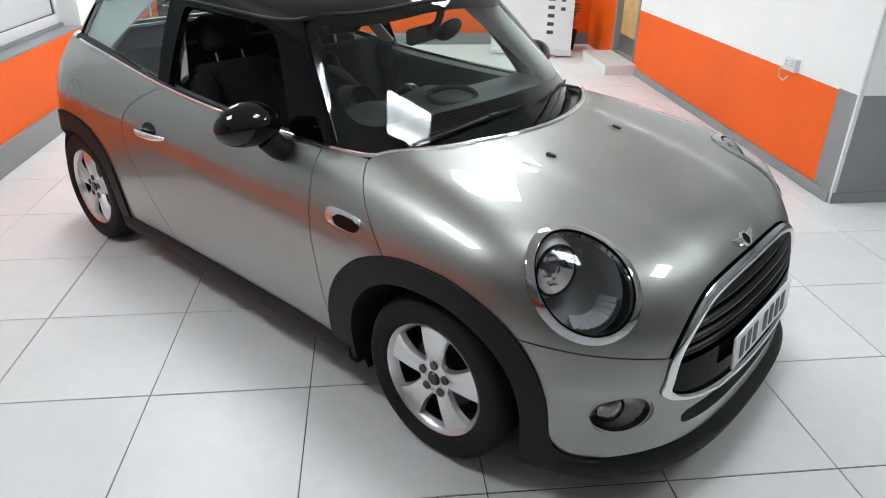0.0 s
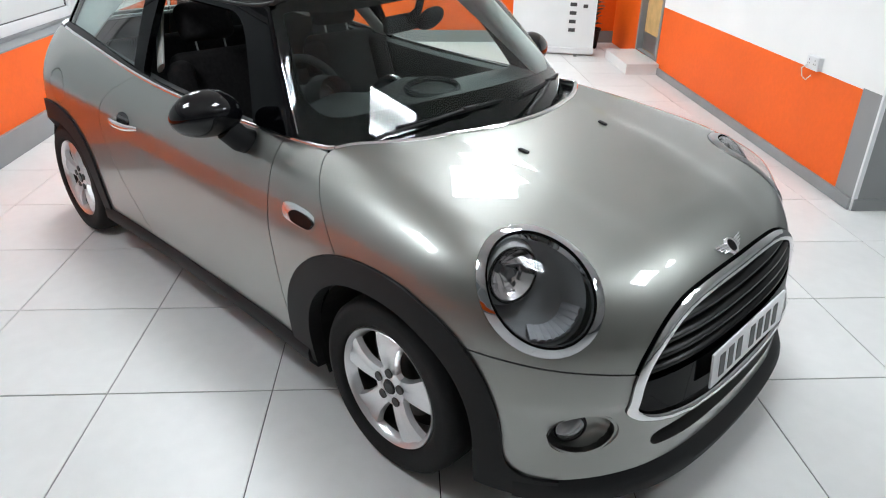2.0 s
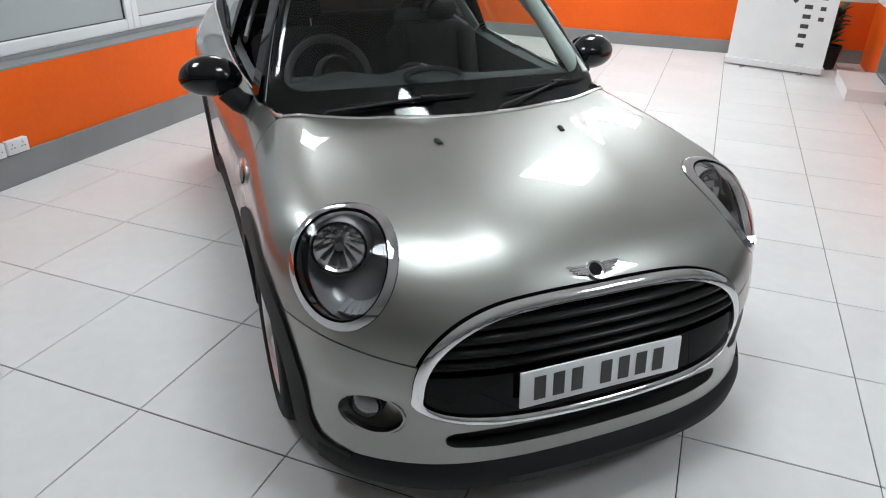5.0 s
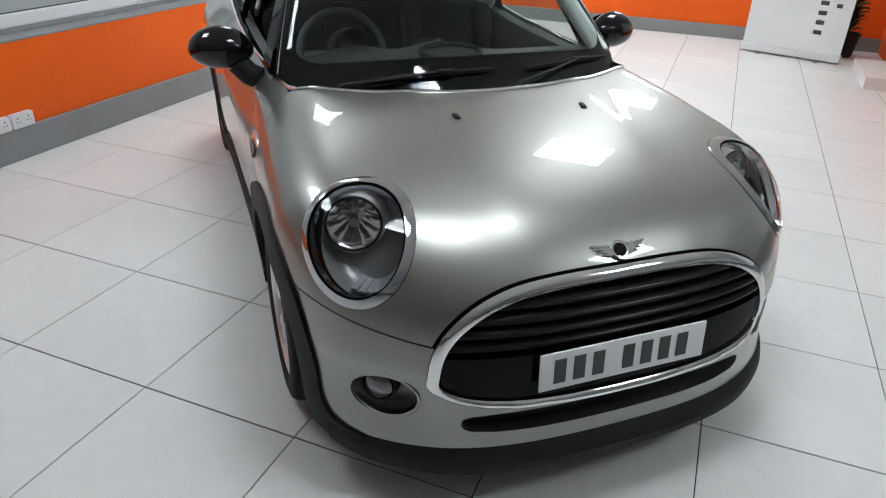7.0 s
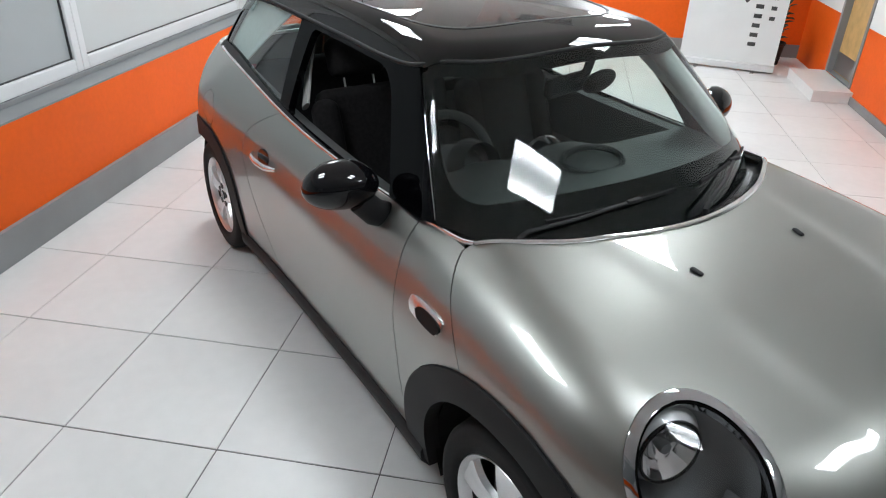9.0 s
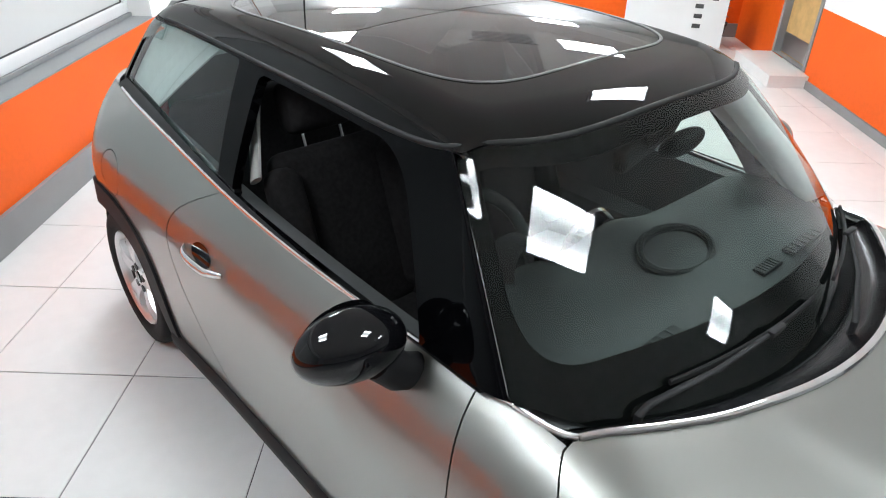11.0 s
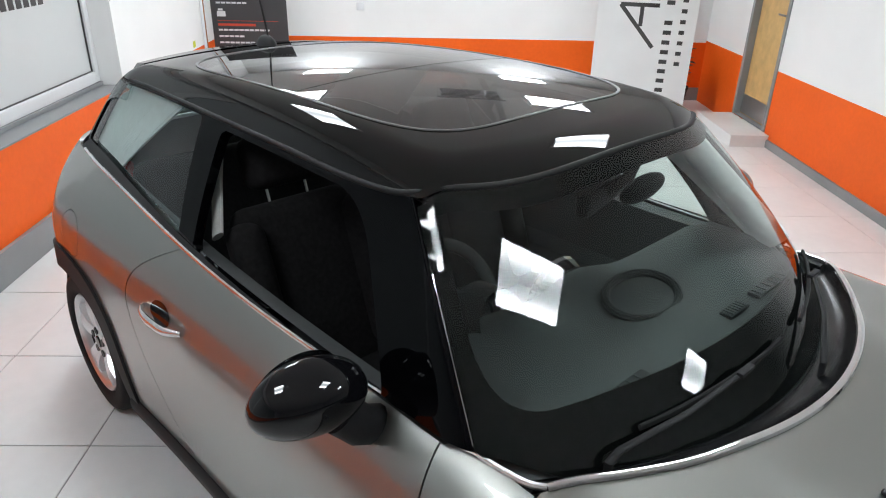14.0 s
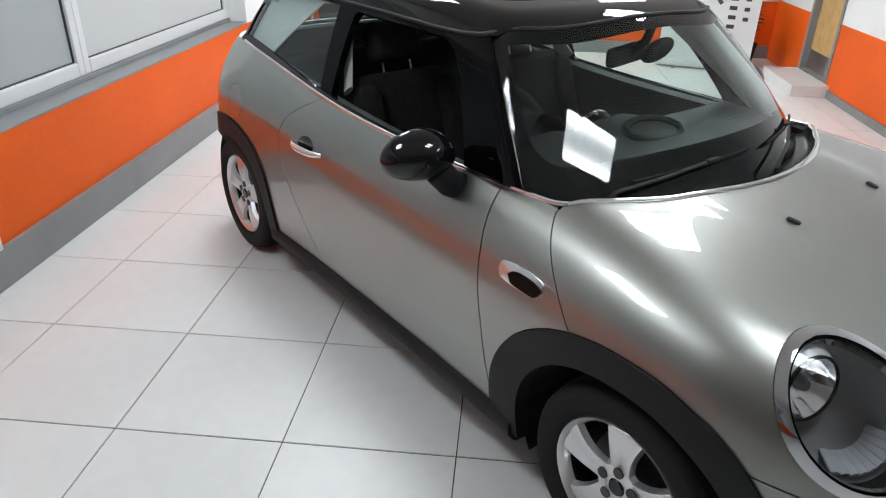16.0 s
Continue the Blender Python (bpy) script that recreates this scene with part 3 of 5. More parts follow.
def sheet(F, O, D):
    """The form F seen along rays laid out as a grid: places, normals, faces."""
    n, m = O.shape[:2]
    V = cast(F, O.reshape(-1, 3), D.reshape(-1, 3))
    i = np.arange(n * m).reshape(n, m)
    faces = np.stack([i[:-1, :-1], i[:-1, 1:], i[1:, 1:], i[1:, :-1]], -1).reshape(-1, 4)
    N = gradient(F, V)
    a, b, c = V[faces[:, 0]], V[faces[:, 1]], V[faces[:, 2]]
    if (np.cross(b - a, c - a) * N[faces[:, 0]]).sum() < 0:
        faces = faces[:, ::-1]
    return V, N, faces


def radial(F, x0, x1, z0, nx, nf, na, spread):
    """Rays from a spine, fanned out at both of its ends."""
    rows_o, rows_t = [], []
    for a in np.linspace(90, 0, nf, endpoint=False):
        rows_o.append(x0), rows_t.append(-a)
    for x in np.linspace(x0, x1, nx):
        rows_o.append(x), rows_t.append(0)
    for a in np.linspace(0, 90, nf + 1)[1:]:
        rows_o.append(x1), rows_t.append(a)
    phi = np.radians(np.linspace(-spread, spread, na))
    t = np.radians(np.array(rows_t))[:, None]
    O = np.zeros((len(rows_o), na, 3))
    O[..., 0], O[..., 2] = np.array(rows_o)[:, None], z0
    D = np.stack([np.sin(t) + 0 * phi, np.cos(t) * np.sin(phi), np.cos(t) * np.cos(phi)], -1)
    return sheet(F, O, D)


def clip(V, N, faces, g):
    """Keeps the part of the sheet where g > 0, cut along g = 0."""
    w = g(V)
    keep, polys, made = w > 0, [], {}
    new_v, new_n = [], []

    def cut(a, b):
        key = (a, b) if a < b else (b, a)
        if key not in made:
            a, b = key
            s = w[a] / (w[a] - w[b])
            made[key] = len(V) + len(new_v)
            new_v.append(V[a] + s * (V[b] - V[a]))
            n = N[a] + s * (N[b] - N[a])
            new_n.append(n / max(np.linalg.norm(n), 1e-9))
        return made[key]

    for f in faces:
        k = [keep[i] for i in f]
        if all(k):
            polys.append(tuple(f))
        elif any(k):
            out = []
            for a, b in zip(f, (*f[1:], f[0])):
                if keep[a]:
                    out.append(a)
                if keep[a] != keep[b]:
                    out.append(cut(a, b))
            if len(out) > 2:
                polys.append(tuple(out))
    if new_v:
        V, N = np.vstack([V, new_v]), np.vstack([N, new_n])
    used = sorted({i for f in polys for i in f})
    at = {o: n for n, o in enumerate(used)}
    return V[used], N[used], [tuple(at[i] for i in f) for f in polys]


def panel(name, base, cuts, material, parent, label="", offset=0.0, depth=0.014, mirrored=False, bulge=None):
    """A body panel cut out of a sheet, with edges turned inward by depth."""
    V, N, faces = base
    lo = np.ones(len(V), bool)
    for g in cuts:
        lo &= g(V) > -0.06
    faces = [tuple(f) for f in np.asarray(faces)[lo[np.asarray(faces)].any(1)]]
    for g in cuts:
        V, N, faces = clip(V, N, faces, g)
    P = V + N * (offset if bulge is None else (offset + bulge(V))[:, None])
    verts, norms, polys = list(P), list(N), list(faces)
    if depth:
        count = {}
        for f in faces:
            for a, b in zip(f, (*f[1:], f[0])):
                key = (a, b) if a < b else (b, a)
                count[key] = None if key in count else (a, b)
        for e in count.values():
            if e is None:
                continue
            a, b = e
            s = np.cross(P[b] - P[a], N[a])
            L = np.linalg.norm(s)
            if L < 1e-9:
                continue
            s /= L
            i = len(verts)
            verts += [P[a], P[b], P[b] - N[b] * depth, P[a] - N[a] * depth]
            norms += [s] * 4
            polys.append((i + 1, i, i + 3, i + 2))
    if mirrored:
        verts = [v * (1, -1, 1) for v in verts]
        norms = [n * (1, -1, 1) for n in norms]
        polys = [p[::-1] for p in polys]
    return mesh_ob(name, verts, polys, material, parent, label, smooth=True, normals=None if bulge else norms)


def both(name, base, cuts, material, parent, label="", **k):
    return [panel(name, base, [lambda V: -V[:, 1] - 0.001, *cuts], material, parent, label, mirrored=s, **k) for s in (False, True)]


def side_at(x, z, F=None):
    """The place on the right flank at x, z."""
    return cast(F or lower, np.array([[x, 0.0, z]]), np.array([[0.0, -1.0, 0.0]]))[0]


def top_at(x, y, F=None):
    return cast(F or lower, np.array([[x, y, 0.5 if F is None else 1.0]]), np.array([[0.0, 0.0, 1.0]]))[0]


def front_at(y, z, F=None):
    return cast(F or lower, np.array([[-0.1 if F is None else -1.5, y, z]]), np.array([[1.0, 0.0, 0.0]]))[0]


BODY = radial(lower, -2.5, 0.1, 0.56, 150, 60, 250, 180)
CABIN = radial(upper, -2.2, -1.25, 0.97, 60, 84, 220, 92)
yy, zz = np.meshgrid(np.linspace(-0.76, 0.76, 130), np.linspace(0.86, 1.40, 70))
SCREEN = sheet(upper, np.stack([-1.45 + 0 * yy, yy * (1 - 0.22 * np.maximum(zz - 0.9, 0) / 0.5), zz], -1), np.stack([1 + 0 * yy, 0 * yy, 0 * yy], -1))
yy, zz = np.meshgrid(np.linspace(-0.60, 0.60, 100), np.linspace(0.20, 0.78, 60))
FACE = sheet(lower, np.stack([-0.1 + 0 * yy, yy, zz], -1), np.stack([1 + 0 * yy, 0 * yy, 0 * yy], -1))


# where the panels meet
def arch(V, cx, fr, bk, top, z0=0.29):
    d = V[:, 0] - cx
    rx = np.where(d > 0, fr, bk)
    return ((np.abs(d) / rx) ** 2.3 + (np.maximum(V[:, 2] - z0, 0) / top) ** 2.3) ** (1 / 2.3) - 1


def arch_out(V):
    return np.minimum(arch(V, 0, 0.425, 0.50, 0.425), arch(V, -2.495, 0.43, 0.46, 0.43)) * 0.4


def arch_in(V):
    return np.minimum(arch(V, 0, 0.352, 0.372, 0.345), arch(V, -2.495, 0.35, 0.36, 0.335)) * 0.35


def cowl(y):
    return -0.16 - 0.56 * y**2


def bonnet_back(V):
    return np.maximum(cowl(np.abs(V[:, 1])), -0.425 + (0.926 - V[:, 2]) * 0.95)


def egg(V, grow=0.0):
    y, z = np.abs(V[:, 1]), V[:, 2] - 0.440
    a = np.where(z > 0, 0.234, 0.062) + grow
    return (1 - (np.abs(y / (0.515 + grow)) ** np.where(z > 0, 3.6, 3.2) + np.abs(z / a) ** np.where(z > 0, 2.35, 2.2)) ** 0.4) * 0.25


LAMP_C = np.array([0.395, -0.64, 0.742])
LAMP_N = np.array([0.645, -0.55, 0.53])
LAMP_N = LAMP_N / np.linalg.norm(LAMP_N)
LAMP_U = np.array([-0.229, -0.05, 0.289])
LAMP_U = LAMP_U - LAMP_N * (LAMP_U @ LAMP_N)
LAMP_U = LAMP_U / np.linalg.norm(LAMP_U)
LAMP_S = np.cross(LAMP_U, LAMP_N)


def lamp(V, grow=0.0):
    """Positive inside the headlight's outline of the right side."""
    q = np.stack([V[:, 0], -np.abs(V[:, 1]), V[:, 2]], 1)
    d = q - LAMP_C
    r = np.sqrt((d @ LAMP_U / (0.187 + grow)) ** 2 + (d @ LAMP_S / (0.157 + grow)) ** 2)
    r = np.where(d @ LAMP_N < -0.25, 3, r)
    return (1 - r) * 0.15


def bumper_seam(V):
    return V[:, 2] - (0.53 + 0.07 * np.clip((np.abs(V[:, 1]) - 0.45) / 0.35, 0, 1.2))


def slot(V, y0, z0, a, b, p=4.0):
    return (1 - (np.abs((np.abs(V[:, 1]) - y0) / a) ** p + np.abs((V[:, 2] - z0) / b) ** p) ** (1 / p)) * b


def fog(V, grow=0.0):
    return (1 - np.hypot((np.abs(V[:, 1]) - 0.638) / (0.075 + grow), (V[:, 2] - 0.370) / (0.060 + grow))) * 0.05


GAP = 0.0022


def bumper_low(V):
    """Positive on the painted bumper, above its rounded lower corner."""
    return -smax(GAP - arch_out(V), 0.224 - V[:, 2], 0.10)


car = empty("car", "silver-grey hatchback car with gloss black roof on white tiles", "car")

bonnet = panel("bonnet", BODY, [lambda V: V[:, 0] - bonnet_back(V) - GAP, lambda V: bumper_seam(V) - GAP, lambda V: -egg(V, 0.036), lambda V: -lamp(V), lambda V: arch_out(V) - GAP, lambda V: V[:, 2] - 0.45], PAINT, car, "silver-grey metallic clamshell bonnet")
panel("front_bumper", BODY, [lambda V: V[:, 0] - 0.05, lambda V: -bumper_seam(V) - GAP, lambda V: -egg(V, 0.03), bumper_low, lambda V: -slot(V, 0, 0.309, 0.46, 0.033, 5), lambda V: -fog(V)], PAINT, car, "silver-grey painted front bumper", depth=0.05)
both("scuttle_panel", BODY, [lambda V: bonnet_back(V) - V[:, 0] - GAP, lambda V: V[:, 0] - door_front(V[:, 2]) - GAP, lambda V: np.abs(V[:, 1]) - 0.689, lambda V: belt(V[:, 0]) - V[:, 2], lambda V: arch_out(V) - GAP, lambda V: V[:, 2] - 0.245], PAINT, car)
doors = both("door", BODY, [lambda V: door_front(V[:, 2]) - GAP - V[:, 0], lambda V: V[:, 0] - door_rear(V[:, 2]) - GAP, lambda V: belt(V[:, 0]) - V[:, 2], lambda V: arch_out(V) - GAP, lambda V: V[:, 2] - 0.245], PAINT, car, "painted door with its window wound down")
fuel = lambda V: (np.hypot(V[:, 0] + 2.39, V[:, 2] - 0.815) - 0.082)
body_cuts = [lambda V: door_rear(V[:, 2]) - GAP - V[:, 0], lambda V: belt(V[:, 0]) - V[:, 2], lambda V: arch_out(V) - GAP, lambda V: V[:, 2] - 0.245]
panel("quarter_panel", BODY, [lambda V: -V[:, 1] - 0.001, *body_cuts, lambda V: fuel(V) - 0.0015], PAINT, car)
panel("fuel_flap", BODY, [lambda V: -V[:, 1] - 0.001, lambda V: -fuel(V) - 0.0015], PAINT, car)
panel("quarter_panel", BODY, [lambda V: -V[:, 1] - 0.001, *body_cuts], PAINT, car, mirrored=True)
# black arch cladding, one piece each corner
for cx in (0.0, -2.495):
    both("wheel_arch_trim", BODY, [lambda V: arch_in(V), lambda V: np.where(V[:, 0] > 0.2, -bumper_low(V), -arch_out(V)), lambda V: 0.56 - np.abs(V[:, 0] - cx), lambda V: V[:, 2] - np.where(V[:, 0] > 0.2, 0.16, 0.20)], BLACK_PLASTIC, car, "black plastic wheel-arch trim", offset=0.010, depth=0.05)

# cabin: black pillars, roof, glass
SEAM_P, SEAM_N = np.array([-0.915, -0.537, 1.316]), np.array([-0.638, -0.705, -0.308])


def pillar(V):
    """Positive on the side of the windscreen pillar's seam that is away from the glass."""
    return (np.stack([V[:, 0], -np.abs(V[:, 1]), V[:, 2]], 1) - SEAM_P) @ SEAM_N


def seam_at(z):
    """A place on the right pillar's seam."""
    t = (1.316 - z) / 0.381
    return SEAM_P + t * np.array([0.375, -0.173, -0.381])


roof_front = lambda y: -0.735 - 0.15 * y**2 - 1.0 * y**4
roof_cut = lambda V: np.minimum(V[:, 2] - gutter(V[:, 0]), roof_front(V[:, 1]) - V[:, 0])
sun = lambda V: (1 - (np.abs((V[:, 0] + 1.62) / 0.66) ** 5 + np.abs(V[:, 1] / 0.45) ** 5) ** 0.2) * 0.4


def win_front(z):
    return -0.79 - 0.55 * (z - 0.93) - 0.55 * (z - 0.93) ** 2


def door_win(V):
    x, z = V[:, 0], V[:, 2]
    return -smax(smax(smax(x - win_front(z), z - gutter(x) + 0.022, 0.10), -1.68 - 0.08 * (z - 0.96) - x, 0.03), belt(x) + 0.010 - z, 0.02)


def rear_win(V):
    x, z = V[:, 0], V[:, 2]
    return np.minimum.reduce([-1.772 - 0.19 * (z - 0.96) - x, x + 2.685 - 0.42 * (z - 1.0), z - belt(x) - 0.010, gutter(x) - 0.012 - z])


screen_in = lambda V: np.minimum(-pillar(V), V[:, 2] - 0.905 - 0.036 * np.clip((np.abs(V[:, 1]) - 0.60) / 0.08, 0, 1))
roof = panel("roof", CABIN, [roof_cut, lambda V: -sun(V)], ROOF_PAINT, car, "gloss black roof with panoramic glass panels", depth=0.03)
panel("sunroof_glass", CABIN, [roof_cut, lambda V: sun(V) - 0.004, lambda V: V[:, 0] + 1.52], SUNROOF, car, "dark tinted sunroof glass", depth=0.004)
panel("sunroof_glass", CABIN, [roof_cut, lambda V: sun(V) - 0.004, lambda V: -1.525 - V[:, 0]], SUNROOF, car, "dark tinted sunroof glass", depth=0.004)
both("pillar_trim", CABIN, [lambda V: -roof_cut(V) - 0.002, lambda V: np.maximum(pillar(V), -V[:, 0] - 1.3) - 0.0015, lambda V: V[:, 2] - belt(V[:, 0]) - np.where(V[:, 0] > -0.66, 0.012, 0), lambda V: -door_win(V), lambda V: -rear_win(V), lambda V: V[:, 0] + 2.74 - 0.42 * (V[:, 2] - 1.0)], PILLAR, car, "gloss black window pillars", depth=0.03)
panel("windscreen", SCREEN, [lambda V: screen_in(V), lambda V: V[:, 0] - roof_front(V[:, 1]) - 0.004], GLASS, car, "clear windscreen", depth=0.004)
frit_in = lambda V: np.minimum(-smax(pillar(V) + 0.042, 1.03 - 0.10 * V[:, 1] ** 2 - V[:, 2], 0.13), V[:, 0] - roof_front(V[:, 1]) - 0.05)
panel("windscreen_border", SCREEN, [lambda V: screen_in(V), lambda V: V[:, 0] - roof_front(V[:, 1]) - 0.004, lambda V: -frit_in(V)], FRIT, car, "black ceramic border of the windscreen", offset=-0.0035, depth=0)
panel("side_window", CABIN, [lambda V: -V[:, 1] - 0.001, rear_win], TINT, car, "green-tinted rear side window", offset=-0.006, depth=0.004)
panel("side_window", CABIN, [lambda V: -V[:, 1] - 0.001, rear_win], TINT, car, "green-tinted rear side window", offset=-0.006, depth=0.004, mirrored=True)
panel("door_window", CABIN, [lambda V: -V[:, 1] - 0.001, door_win], GLASS, car, "clear door window", offset=-0.008, depth=0.004, mirrored=True)
hatch_win = lambda V: np.minimum.reduce([0.58 - np.abs(V[:, 1]), V[:, 2] - 1.05, 1.30 - V[:, 2], -2.4 - V[:, 0]])
panel("rear_window", CABIN, [lambda V: -roof_cut(V) - 0.002, hatch_win], TINT, car, "tinted rear window", depth=0.004)
panel("tailgate", CABIN, [lambda V: -hatch_win(V), lambda V: -roof_cut(V) - 0.002, lambda V: -2.74 + 0.42 * (V[:, 2] - 1.0) - V[:, 0], lambda V: V[:, 2] - belt(V[:, 0])], BLACK_GLOSS, car, "black tailgate with its rear window")

# headlights
for s in (1, -1):
    M = Matrix.Diagonal((1, s, 1, 1))
    right = [lambda V: -V[:, 1] - 0.001, lambda V: V[:, 0] - 0.1]
    light = panel("headlight", BODY, [*right, lambda V: lamp(V, -0.026)], LENS, car, "round clear headlight in a chrome ring", offset=0.002, depth=0.0, mirrored=s < 0, bulge=lambda V: 0.10 * np.clip(lamp(V, -0.02), 0, 1))
    panel("chrome_ring", BODY, [*right, lambda V: lamp(V, -0.002), lambda V: -lamp(V, -0.026)], LAMP_CHROME, light, "chrome ring", offset=0.002, depth=0.03, mirrored=s < 0, bulge=lambda V: 0.45 * np.clip(lamp(V, -0.002), 0, 0.013))
    panel("lamp_seal", BODY, [*right, lambda V: lamp(V, -0.0255), lambda V: -lamp(V, -0.030)], FRIT, light, "black seal", offset=0.0035, depth=0.004, mirrored=s < 0)
    frame_m = Matrix.Translation(LAMP_C) @ Matrix((LAMP_S, LAMP_N, LAMP_U)).transposed().to_4x4()
    bowl = lathe([(0.0, -0.105), (0.09, -0.10), (0.125, -0.075), (0.150, -0.034)], 44, Matrix.Diagonal((0.90, 1, 1.06, 1)))
    bowl.transform(M @ frame_m)
    part("housing", bowl, LAMP_DARK, light, "dark grey lamp housing", smooth=True)
    # rounded grey bezel carrying the reflector, which looks ahead and a little outward
    eye = Vector((0.322, -0.646, 0.756))
    turn = Matrix.Translation(eye) @ Vector((1.0, -0.26, 0.14)).to_track_quat("Y", "Z").to_matrix().to_4x4()
    bezel = lathe([(0.088, -0.14), (0.100, -0.085), (0.101, -0.060), (0.096, -0.036), (0.086, -0.016), (0.079, -0.006)], 48, turn)
    for v in bezel.verts:
        t = min(1.0, max(0.0, (eye.x - v.co.x) / 0.06))
        v.co += Vector((0.0, 0.016, -0.012)) * t
    bezel.transform(M)
    part("barrel", bezel, LAMP_SILVER, light, "satin grey lamp barrel", smooth=True)
    rim = lathe([(0.079, -0.007), (0.080, 0.001), (0.076, 0.004), (0.072, 0.001), (0.072, -0.006)], 48, turn)
    rim.transform(M)
    part("reflector_rim", rim, GRILLE, light, "black rim of the reflector", smooth=True)
    dish = lathe([(0.010, -0.070), (0.026, -0.058), (0.046, -0.038), (0.062, -0.016), (0.073, -0.002)], 13, turn)
    dish.transform(M)
    part("reflector", dish, LAMP_MIRROR, light, "faceted mirror reflector")
    shade = lathe([(0.0, -0.012), (0.013, -0.014), (0.016, -0.022), (0.013, -0.045), (0.0, -0.06)], 18, turn)
    shade.transform(M)
    part("bulb", shade, LAMP_DARK, light, "capped bulb", smooth=True)
    # ribbed indicator under the barrel
    ribs = bmesh.new()
    for k in range(9):
        a = radians(-128 + 9.5 * k)
        p = [Vector((r * 0.86 * math.cos(a), d, r * 1.02 * math.sin(a))) for r, d in ((0.100, -0.085), (0.122, -0.055), (0.140, -0.030))]
        tube(p, 0.006, 0.0105, 6, up=(0, 1, 0), bm=ribs)
    ribs.transform(M @ frame_m)
    part("indicator", ribs, LAMP_RIB, light, "ribbed clear indicator", smooth=True)

# grille
grille = panel("grille", FACE, [lambda V: egg(V, 0.004)], DARK, car, "black radiator grille in a chrome surround", offset=-0.045, depth=0)
# added near-black sheet: keeps the gap round the surround in painted shade
panel("grille_gap_fill", FACE, [lambda V: egg(V, 0.045), lambda V: -egg(V, 0.012)], FRIT, grille, "near-black filler for the shaded gap behind the surround", offset=-0.008, depth=0)
panel("chrome_surround", FACE, [lambda V: egg(V, 0.028), lambda V: -egg(V, 0.0)], CHROME, grille, "chrome surround", offset=0.008, depth=0.04, bulge=lambda V: 0.5 * np.clip(np.minimum(egg(V, 0.028), -egg(V, 0.0)), 0, 0.02))
for n, z in enumerate((0.642, 0.608, 0.574, 0.540)):
    wide = 0.515 * (1 - min(1, (z - 0.440) / 0.234) ** 2.35) ** (1 / 3.6) - 0.004
    pts = [front_at(y, z) + np.array([-0.018, 0, 0]) for y in np.linspace(-wide, wide, 31)]
    part("grille_bar", tube(pts, 0.0135, 0.018, 10), GRILLE, grille, "gloss black bar", smooth=True)
panel("grille_beam", FACE, [lambda V: egg(V, 0.0) - 0.002, lambda V: 0.515 - V[:, 2], lambda V: V[:, 2] - 0.34], PILLAR, grille, "gloss black bumper beam", offset=0.0, depth=0.03)
panel("lower_intake", FACE, [lambda V: 0.36 - V[:, 2], lambda V: V[:, 2] - 0.25, lambda V: 0.5 - np.abs(V[:, 1])], DARK, car, "dark lower air intake", offset=-0.045, depth=0)
# number plate with its characters as plain bars
px = 0.757
plate_m = Matrix.Translation((px, -0.013, 0.474)) @ Matrix.Rotation(radians(-5), 4, "Y")
plate = part("number_plate", box_bm((-0.008, -0.26, -0.056), (0, 0.26, 0.056), 0.003, plate_m), PLATE, car, "white plate with dark characters", smooth=True)
for k in range(7):
    y0 = -0.222 + k * 0.058 + (0.035 if k > 2 else 0)
    part("character_bar", box_bm((0.0005, y0 + 0.003, -0.036), (0.002, y0 + 0.038, 0.036), 0, plate_m), INK, plate)

# lower lip in black
lip = bmesh.new()
rings = []
for y in np.linspace(-0.765, 0.765, 61):
    c = front_at(y, 0.235)
    n = gradient(lower, c[None])[0] * (1, 1, 0)
    n = n / np.linalg.norm(n)
    end = 1 - (abs(y) / 0.765) ** 4
    prof = [(-0.06, 0.236), (-0.004, 0.232), (0.012 + 0.010 * end, 0.208), (0.012 + 0.022 * end, 0.185), (0.010 + 0.018 * end, 0.155), (-0.03, 0.138), (-0.14, 0.145)]
    rings.append([lip.verts.new((c[0] + n[0] * a, y + n[1] * a, h)) for a, h in prof])
for a, b in zip(rings, rings[1:]):
    for i in range(len(a) - 1):
        lip.faces.new((a[i], a[i + 1], b[i + 1], b[i]))
part("front_lip", lip, BLACK_PLASTIC, car, "black plastic front lip", smooth=True)

# sills
for s in (-1, 1):
    bm = bmesh.new()
    rings = []
    for x in np.linspace(-2.12, -0.40, 40):
        y = -side_at(x, 0.26)[1]
        prof = [(-0.03, 0.262), (0.004, 0.255), (0.016, 0.235), (0.012, 0.195), (-0.02, 0.155), (-0.12, 0.145)]
        rings.append([bm.verts.new((x, s * (y + a), h)) for a, h in prof])
    for a, b in zip(rings, rings[1:]):
        for i in range(len(a) - 1):
            bm.faces.new((a[i], a[i + 1], b[i + 1], b[i]))
    bm.faces.new(rings[0])
    bm.faces.new(rings[-1])
    part("sill_trim", bm, BLACK_PLASTIC, car, "black plastic sill", smooth=True)
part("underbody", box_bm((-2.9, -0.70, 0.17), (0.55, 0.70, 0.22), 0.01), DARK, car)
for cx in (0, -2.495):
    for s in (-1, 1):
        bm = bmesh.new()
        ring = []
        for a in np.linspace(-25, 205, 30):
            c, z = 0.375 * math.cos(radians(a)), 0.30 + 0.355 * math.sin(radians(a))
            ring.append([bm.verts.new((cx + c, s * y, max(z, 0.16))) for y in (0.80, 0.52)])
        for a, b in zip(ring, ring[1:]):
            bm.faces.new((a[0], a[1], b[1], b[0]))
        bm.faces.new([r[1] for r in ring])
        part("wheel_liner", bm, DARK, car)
part("rear_bumper_trim", box_bm((-3.0, -0.66, 0.20), (-2.85, 0.66, 0.34), 0.03), BLACK_PLASTIC, car)
